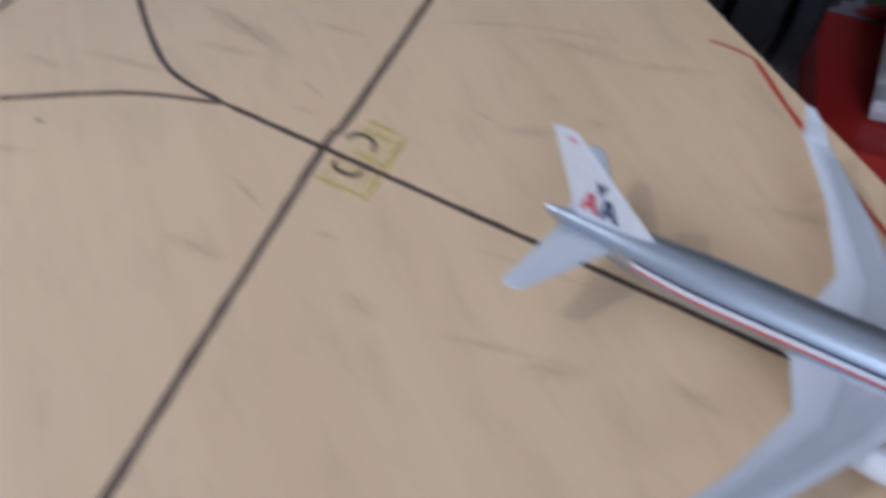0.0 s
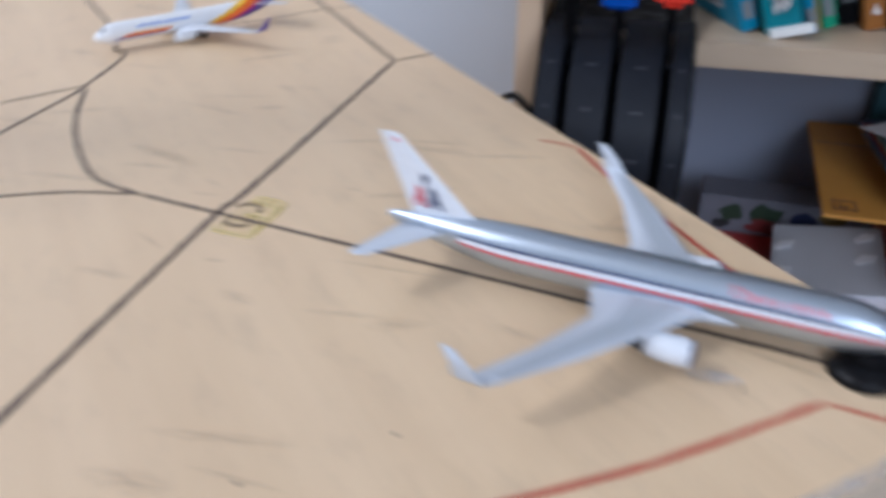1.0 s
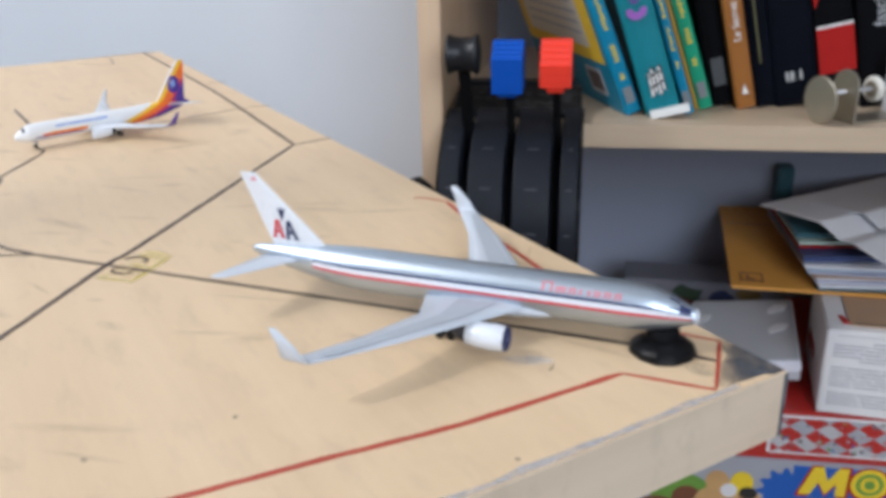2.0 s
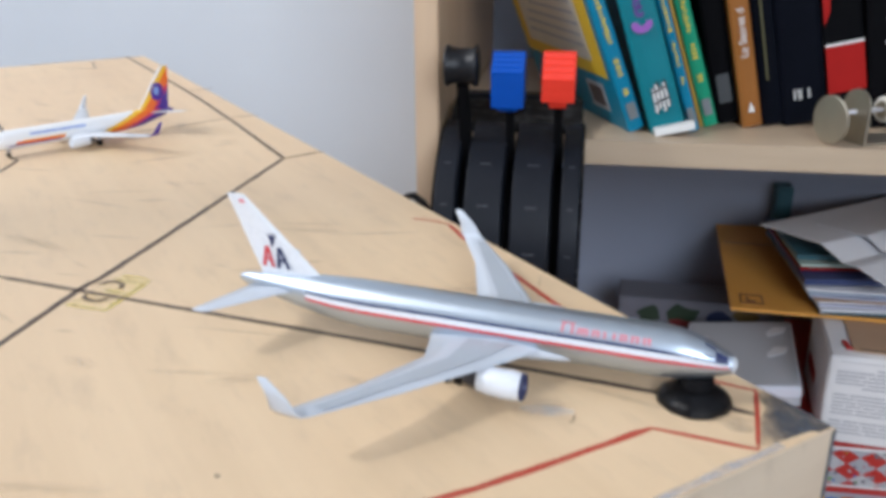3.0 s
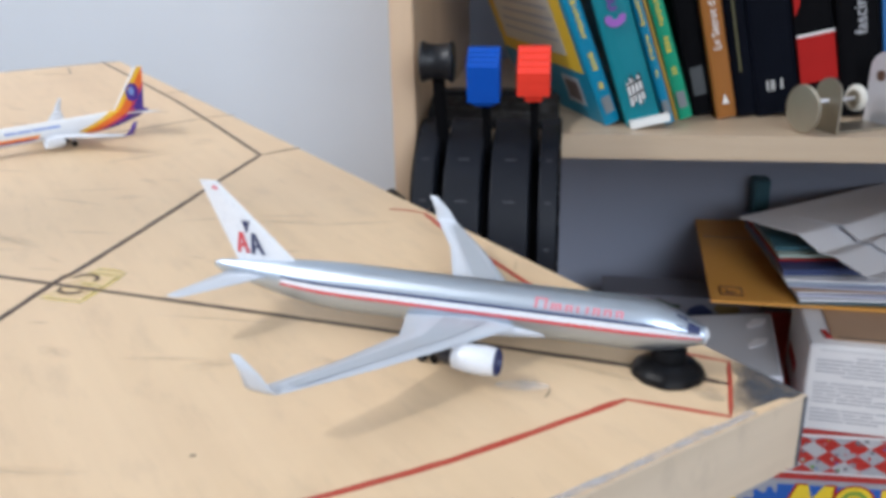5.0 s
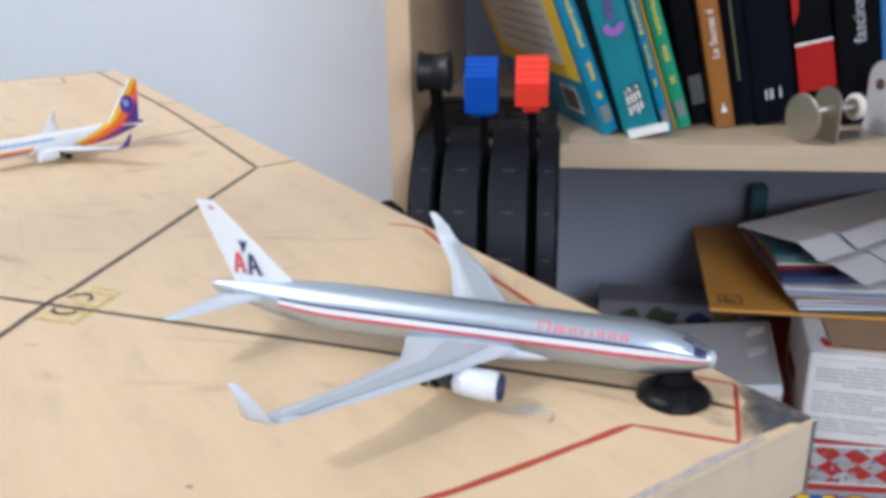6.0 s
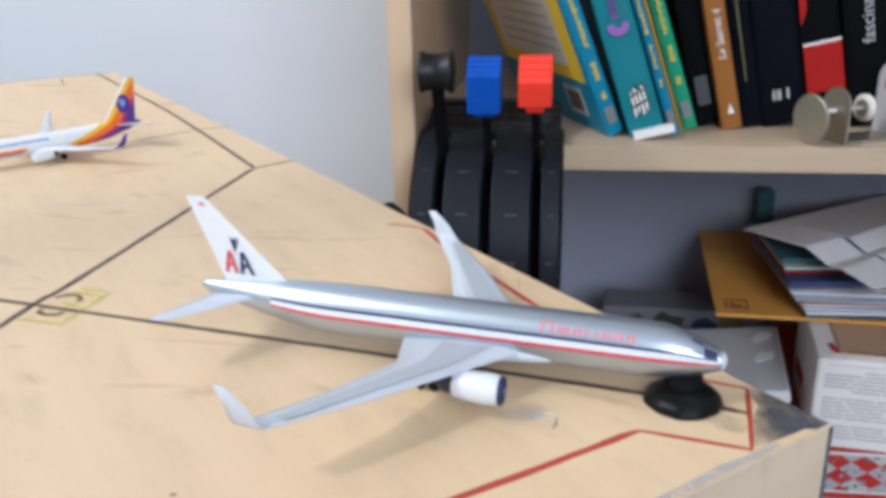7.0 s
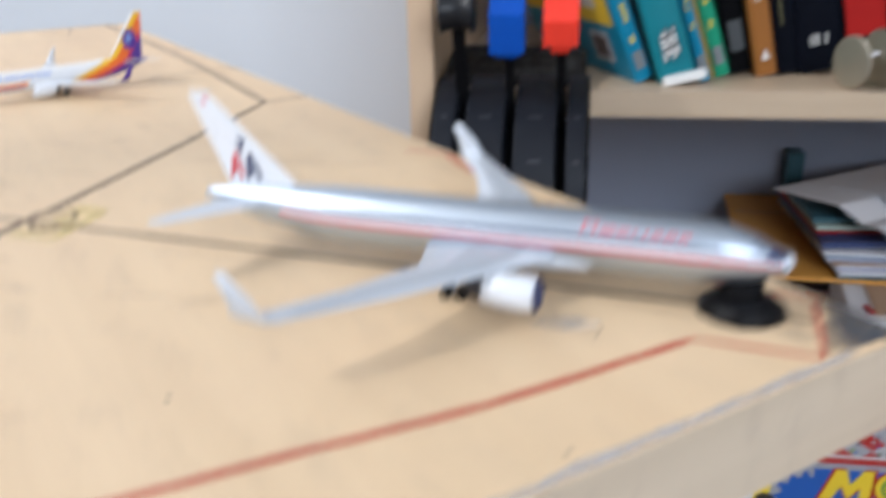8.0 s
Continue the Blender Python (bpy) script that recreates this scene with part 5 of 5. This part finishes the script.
def printed(parent, name, pts, layer, mat, depth=FRONT, label=""):
    """A flat printed shape on a game's front, as s, z pairs."""
    bm = bmesh.new()
    y = depth - 0.0001 - layer * 0.00012
    bm.faces.new([bm.verts.new((s, y, z)) for s, z in pts])
    return part(name, bm, mat, parent, label)


def rect(s0, s1, z0, z1):
    return [(s0, z0), (s1, z0), (s1, z1), (s0, z1)]


def cog(s, z, r, teeth, depth):
    out = []
    for i in range(teeth * 4):
        a = 2 * math.pi * i / (teeth * 4)
        out.append((s + (r if i % 4 < 2 else r - depth) * math.cos(a), z + (r if i % 4 < 2 else r - depth) * math.sin(a)))
    return out


def disc_pts(s, z, r, n=20, sx=1.0):
    return [(s + sx * r * math.cos(2 * math.pi * i / n), z + r * math.sin(2 * math.pi * i / n)) for i in range(n)]


NEAR = SHELF @ Matrix.Translation((0.001, -0.546, 0.104)) @ Matrix.Scale(0.956, 4) @ Matrix.Translation((-0.001, 0.546, -0.104))
LID = plain("game_lid_print", (0.35, 0.36, 0.40), 0.5, 0, 0.1, 0.01, 0.05)
lower = holder("picture_game_box", NEAR, "white board game box with yellow title shapes on blue gears", "game box")
part("tray", box(-0.01, 0.375, FRONT + 0.0015, 0.315, FZ, FZ + 0.06, 0.001), CARD_WHITE, lower)
part("lid", box(-0.012, 0.377, FRONT, 0.317, FZ + 0.012, GZ, 0.0012), LID, lower, "white lid printed with gears and figures")
printed(lower, "printed_gear", cog(0.178, -0.357, 0.0235, 12, 0.005), 1, GEARBLUE)
printed(lower, "printed_field", rect(0.182, 0.330, -0.408, -0.330), 2, GEARBLUE)
TITLE = ([(0.188, -0.358), (0.198, -0.330), (0.206, -0.330), (0.210, -0.343), (0.218, -0.330), (0.226, -0.330), (0.225, -0.358), (0.217, -0.358), (0.217, -0.345), (0.209, -0.357), (0.203, -0.345), (0.197, -0.358)],
         disc_pts(0.243, -0.344, 0.0150, 22), rect(0.263, 0.270, -0.358, -0.331), rect(0.2725, 0.279, -0.358, -0.331), rect(0.284, 0.300, -0.358, -0.331),
         [(0.200, -0.372), (0.228, -0.370), (0.228, -0.362), (0.200, -0.363)], rect(0.210, 0.218, -0.396, -0.368), rect(0.232, 0.252, -0.396, -0.364), rect(0.257, 0.280, -0.396, -0.364))
for p in TITLE:
    cx, cz = sum(q[0] for q in p) / len(p), sum(q[1] for q in p) / len(p)
    printed(lower, "title_outline", [(cx + (s - cx) * 1.14, cz + (z - cz) * 1.14 - 0.0006) for s, z in p], 3, INK_RED)
    printed(lower, "title_shape", p, 4, GAMEYEL)
for r, mat in ((0.0110, GAMEGREEN), (0.0075, GAMEYEL), (0.0045, GAMEGREEN)):
    printed(lower, "printed_swirl", disc_pts(0.243, -0.344, r, 18), 5 + (0.0110 - r) * 300, mat)
# printed figure shapes, left as plain blots of colour
for s, z, r, sx, mat, l in ((0.092, -0.366, 0.020, 1.3, GAMEGREEN, 1), (0.098, -0.372, 0.013, 1.0, GAMEBROWN, 2), (0.118, -0.380, 0.022, 0.7, GAMETAN, 3), (0.122, -0.352, 0.011, 0.9, GAMETAN, 4),
                            (0.140, -0.372, 0.016, 1.3, GAMETAN, 5), (0.142, -0.352, 0.012, 0.8, GAMEYEL, 6), (0.148, -0.362, 0.0065, 1.2, INK_BLACK, 7), (0.132, -0.360, 0.007, 1.0, CARD_WHITE, 8),
                            (0.150, -0.392, 0.011, 1.8, GAMEYEL, 3), (0.075, -0.384, 0.012, 1.6, GAMEBROWN, 2), (0.168, -0.385, 0.007, 1.2, GEARBLUE, 2)):
    printed(lower, "printed_figure", disc_pts(s, z, r, 16, sx), l, mat)
for k in range(4):
    printed(lower, "print_bar", rect(0.070 + k * 0.008, 0.0755 + k * 0.008, -0.398, -0.3945), 4, INK_BLACK)

red = holder("red_game_box", NEAR, "red board game box with checkered printed front", "game box")
part("lid", box(0.058, 0.372, FRONT - 0.001, 0.312, RZ - 0.042, RZ, 0.001), BOXRED, red, "red cardboard lid")
part("tray", box(0.0595, 0.3705, FRONT, 0.3105, GZ, GZ + 0.010, 0.0008), BOXRED, red)
F2 = FRONT - 0.001
printed(red, "print_border", rect(0.158, 0.366, RZ - 0.0405, RZ - 0.0035), 1, CARD_WHITE, F2)
printed(red, "print_field", rect(0.1605, 0.3635, RZ - 0.0385, RZ - 0.0060), 2, INK_GREY, F2)
rnd = random.Random(9)
BLOTS = bmesh.new()
BLOT_MATS = (BOXRED, LID, GEARBLUE, GAMEGREEN, plain("doodle_grey", (0.14, 0.12, 0.15), 0.5, 0, 0.2, 0.004, 0))
S_LO, S_HI, Z_LO, Z_HI = 0.1606, 0.3634, RZ - 0.0384, RZ - 0.0061


def clipped(pts):
    """A polygon cut to the printed field."""
    for axis, lim, sign in ((0, S_LO, 1), (0, S_HI, -1), (1, Z_LO, 1), (1, Z_HI, -1)):
        out = []
        for p, q in zip(pts, pts[1:] + pts[:1]):
            a, c = (p[axis] - lim) * sign, (q[axis] - lim) * sign
            if a >= 0:
                out.append(p)
            if a * c < 0:
                k = a / (a - c)
                out.append((p[0] + (q[0] - p[0]) * k, p[1] + (q[1] - p[1]) * k))
        pts = out
        if len(pts) < 3:
            return []
    return pts


def lozenge(mat, pts):
    pts = clipped(pts)
    if pts:
        printed(red, "printed_lozenge", pts, 3, mat, F2)


def blot(index, pts, layer):
    pts = clipped(pts)
    if pts:
        BLOTS.faces.new([BLOTS.verts.new((p, F2 - 0.0006 - layer * 0.00008, q)) for p, q in pts]).material_index = index


UX, UZ, VX, VZ = 0.0092, 0.0064, 0.0128, -0.0088
for i in range(-10, 16):
    for j in range(-8, 18):
        s, z = 0.164 + i * UX + j * VX, RZ - 0.020 + i * UZ + j * VZ
        jit = [rnd.uniform(-0.0008, 0.0008) for _ in range(4)]
        cell = [(s, z), (s + UX, z + UZ + jit[0]), (s + UX + VX + jit[1], z + UZ + VZ), (s + VX, z + VZ + jit[2])]
        if (i + j) % 2 == 0:
            lozenge(BOXRED, cell)
        elif rnd.random() < 0.5:
            lozenge(LID, cell)
        for _ in range(3):
            cs, cz, r = s + rnd.uniform(0.2, 0.8) * (UX + VX), z + rnd.uniform(-0.6, 0.6) * 0.008, rnd.uniform(0.0006, 0.0020)
            kind = rnd.choice([2, 3, 4, 4, 0, 1, 4])
            blot(kind, [(cs + r * rnd.uniform(0.5, 1.4) * math.cos(a), cz + r * rnd.uniform(0.5, 1.4) * math.sin(a)) for a in [2 * math.pi * q / 7 for q in range(7)]], 1 + _)
tagged(part("doodle_print", BLOTS, BLOT_MATS, red), kind="stuff")

RTOP = 0.104 + (RZ - 0.104) * 0.956 + 0.0002
carton = holder("white_carton_box", SHELF @ pose(0.1840, 0.0590, RTOP, 0, 0, -7), "white carton with grey printed text and brown top flap", "carton")
part("body", box(0, 0.165, 0, 0.105, 0.0002, 0.0712, 0.0012), CARD_WHITE, carton)
part("top_flap", box(0.016, 0.163, 0.010, 0.103, 0.0714, 0.0727, 0.0003), CARD_BROWN, carton, "brown cardboard flap")
part("printed_mark", add_prism(bmesh.new(), [(0.012, 0.012), (0.016, 0.012), (0.0125, 0.024), (0.0095, 0.024)], 0.0715, 0.0731), INK_RED, carton)
part("printed_mark", add_prism(bmesh.new(), [(0.020, 0.0115), (0.075, 0.0115), (0.075, 0.0135), (0.020, 0.0130)], 0.0728, 0.0730), DARK_METAL, carton)
rnd = random.Random(2)
INK_PALE = plain("pale_grey_print", (0.38, 0.38, 0.41), 0.6, 0, 0.1, 0.003, 0.0)
for blk, (z0, n) in enumerate(((0.0625, 6), (0.0405, 6), (0.0185, 4))):
    for i in range(n):
        z = z0 - i * 0.0031
        s = 0.0055
        while s < 0.150:
            w = rnd.uniform(0.008, 0.026)
            if rnd.random() < 0.93:
                part("text_bar", box(s, min(s + w, 0.153), -0.0003, 0.0002, z - 0.0006, z + 0.0006), INK_PALE, carton)
            s += w + 0.0014
part("text_bar", box(0.007, 0.160, -0.0004, 0.0002, 0.0672, 0.0678), INK_GREY, carton)
part("printed_mark", box(-0.0003, 0.0003, 0.05, 0.09, 0.02, 0.03), INK_RED, carton)

grey = holder("grey_flat_box", NEAR @ pose(0.098, 0.124, RZ + 0.0002, 5, -8, -7), "flat grey card box with white tabs, lying tilted", "box")
part("body", box(0, 0.088, 0, 0.105, 0.0002, 0.0182, 0.0012), GREYBOX, grey)
part("lid", box(-0.001, 0.089, -0.001, 0.106, 0.0090, 0.0195, 0.0012), GREY_SIDE, grey, "grey lid edge")
part("top_sheet", box(0.001, 0.087, 0.001, 0.104, 0.0196, 0.0202), GREYBOX, grey)
for s, d in ((0.004, 0.020), (0.071, 0.044), (0.072, 0.078), (0.006, 0.062)):
    bm = add_prism(bmesh.new(), [(0, 0), (0.014, 0.001), (0.017, 0.009), (0.006, 0.014), (-0.001, 0.006)], 0.0203, 0.0212)
    part("tape_tab", bm, PAPER, grey, "white torn tab", m=pose(s, d, 0, 0, -14, 0))

pic = holder("printed_game_box", NEAR @ pose(0.042, 0.258, RZ, 0, 0, -3), "dark picture box with red green and blue print", "game box")
part("body", box(0, 0.155, 0, 0.045, 0.0002, 0.0375, 0.001), plain("dark_picture_card", (0.15, 0.15, 0.18), 0.5, 0, 0.3, 0.02, 0.05), pic)
DEEP_GREEN = plain("deep_green_print", (0.018, 0.040, 0.020), 0.5, 0, 0.3, 0.006, 0)
DEEP_RED = plain("deep_red_print", (0.16, 0.02, 0.02), 0.5, 0, 0.3, 0.006, 0)
DEEP_BLUE = plain("deep_blue_print", (0.010, 0.018, 0.060), 0.5, 0, 0.3, 0.006, 0)
DULL_YELLOW = plain("dull_yellow_print", (0.15, 0.10, 0.03), 0.5, 0, 0.3, 0.006, 0)
rnd = random.Random(31)
for s, z, r, sx, mat, l in ((0.030, 0.022, 0.010, 1.3, DEEP_GREEN, 1), (0.060, 0.024, 0.010, 1.7, DEEP_GREEN, 2), (0.064, 0.010, 0.008, 2.6, DEEP_RED, 3), (0.096, 0.022, 0.010, 1.2, DEEP_BLUE, 4),
                            (0.120, 0.026, 0.007, 1.9, DULL_YELLOW, 5), (0.110, 0.010, 0.007, 1.6, DEEP_BLUE, 3), (0.138, 0.012, 0.008, 1.4, DEEP_RED, 3), (0.020, 0.009, 0.006, 1.6, INK_BLACK, 3)):
    pts = [(s + sx * r * k * math.cos(a), z + r * k * math.sin(a)) for a, k in [(2 * math.pi * i / 14, rnd.uniform(0.7, 1.15)) for i in range(14)]]
    printed(pic, "printed_figure", pts, l, mat, 0.0)

ENV_Z = RTOP + 0.0731
env = holder("manila_envelope", SHELF @ pose(0.1225, 0.1230, ENV_Z, 0, 0, -4), "large worn manila envelope lying on a carton", "envelope")


def crease(f, folds):
    """Height of a folded sheet across its width."""
    for (a, za), (c, zc) in zip(folds, folds[1:]):
        if a <= f <= c:
            return za + (zc - za) * (f - a) / (c - a)
    return folds[-1][1]


def sheet(w, d, thick, bend, nx=14, ny=12, phase=0.0, curl=0.0, folds=None):
    """A sheet that sags and curls a little; its near left corner at the origin."""
    rings = []
    for i in range(nx + 1):
        x = w * i / nx
        top, bot = [], []
        for j in range(ny + 1):
            y = d * j / ny
            z = bend * math.sin(phase + 3.0 * x / w + 1.3 * y / d) + curl * (1 - i / nx) ** 3 + curl * 0.5 * (1 - j / ny) ** 4 + (crease(i / nx + 0.06 * (j / ny - 0.5), folds) if folds else 0.0)
            top.append(Vector((x, y, z + thick)))
            bot.append(Vector((x, y, z)))
        rings.append(top + bot[::-1])
    return loft(rings)


part("envelope_body", sheet(0.25, 0.205, 0.0028, 0.0006), MANILA, env)
part("flap_seam", box(0.004, 0.246, 0.150, 0.1515, 0.0030, 0.0036), CARD_BROWN, env)
part("ink_stamp", box(0.008, 0.026, 0.010, 0.011, 0.0030, 0.0038), GAMEBROWN, env)
for a, b_, c, d in ((0.008, 0.026, 0.026, 0.027), (0.008, 0.009, 0.011, 0.026), (0.025, 0.026, 0.011, 0.026), (0.014, 0.020, 0.014, 0.016), (0.013, 0.0145, 0.014, 0.022)):
    part("ink_stamp", box(a, b_, c, d, 0.0030, 0.0038), GAMEBROWN, env)

z = ENV_Z + 0.0042
FOLDS = ((-0.1, -0.001), (0.42, 0.008), (0.58, 0.000), (0.66, 0.002), (0.88, -0.005), (1.1, 0.003))
PAPER_GREEN = plain("pale_green_paper", (0.45, 0.55, 0.48), 0.6, 0, 0.1, 0.02, 0.1)
PAPER_LILAC = plain("lilac_paper", (0.55, 0.56, 0.68), 0.6, 0, 0.1, 0.02, 0.1)
pile = [(0.1880, 0.1150, 0.21, 0.150, 1, 0.0012, FOLDER_TEAL, "thin teal-edged magazine in a loose pile", 0.0005, 0.0)]
rnd = random.Random(58)
for k in range(7):                # loose letters and brochures, none quite square to the next
    pile.append((0.1880 - k * 0.0014 + rnd.uniform(-0.003, 0.003), 0.1170 + k * 0.0012 + rnd.uniform(-0.002, 0.002), 0.21, 0.140, rnd.uniform(-2, 5), rnd.uniform(0.0008, 0.0016),
                 (PAPER, PAPER_LILAC, PAPER, CARD_BROWN, PAPER_LILAC, PAPER_BLUE, PAPER)[k], ("white letter", "lilac leaflet", "white letter", "brown-edged booklet", "lilac leaflet", "pale blue brochure", "white letter")[k] + " in a loose pile",
                 rnd.uniform(0.0004, 0.0010), 0.0))
pile += [(0.1770, 0.1290, 0.21, 0.140, 3, 0.0050, FOLDER_NAVY, "navy blue folder in a loose pile", 0.0016, 0.0),
         (0.1755, 0.1420, 0.21, 0.110, 4, 0.0010, INK_RED, "thin red-edged booklet in a loose pile", 0.0008, 0.0),
         (0.1755, 0.1430, 0.21, 0.080, 3, 0.0020, PAPER_GREEN, "pale green sheets in a loose pile", 0.0008, 0.0),
         (0.1740, 0.1500, 0.19, 0.075, 3, 0.0034, FOLDER_TEAL, "dark teal folder in a loose pile", 0.0008, 0.0),
         (0.1500, 0.1900, 0.138, 0.200, -52, 0.0006, PAPER, "creased white sheet on top of the pile", 0.0026, 0.002),
         (0.1960, 0.1960, 0.105, 0.165, -50, 0.0006, PAPER, "creased white sheet on top of the pile", 0.0026, 0.001)]
for k, (s, d, w, l, yaw, th_, mat, label, bend, curl) in enumerate(pile):
    creased = "creased" in label
    sh = part("paper_sheet" if creased else "folder" if "folder" in label else "booklet", sheet(w, l, th_, bend, phase=0.7 * k, curl=curl, nx=40 if creased else 14, folds=FOLDS if creased else None), mat, None)
    sh.matrix_world = SHELF @ pose(s, d, z + bend + (0.003 if creased else 0), 0, 0, yaw)
    tagged(sh, label, "papers", "loose pile of papers")
    z += th_ + bend * 1.2 + 0.0002
tl = part("teal_box", box(0, 0.015, 0, 0.020, 0, 0.1250, 0.001), plain("deep_teal_card", (0.020, 0.085, 0.11), 0.5, 0, 0.15, 0.02, 0.1), None)
tl.matrix_world = SHELF @ pose(0.186, 0.300, RTOP + 0.0002, 0, 0, 0)
tagged(tl, "dark teal box standing behind the papers", "box")
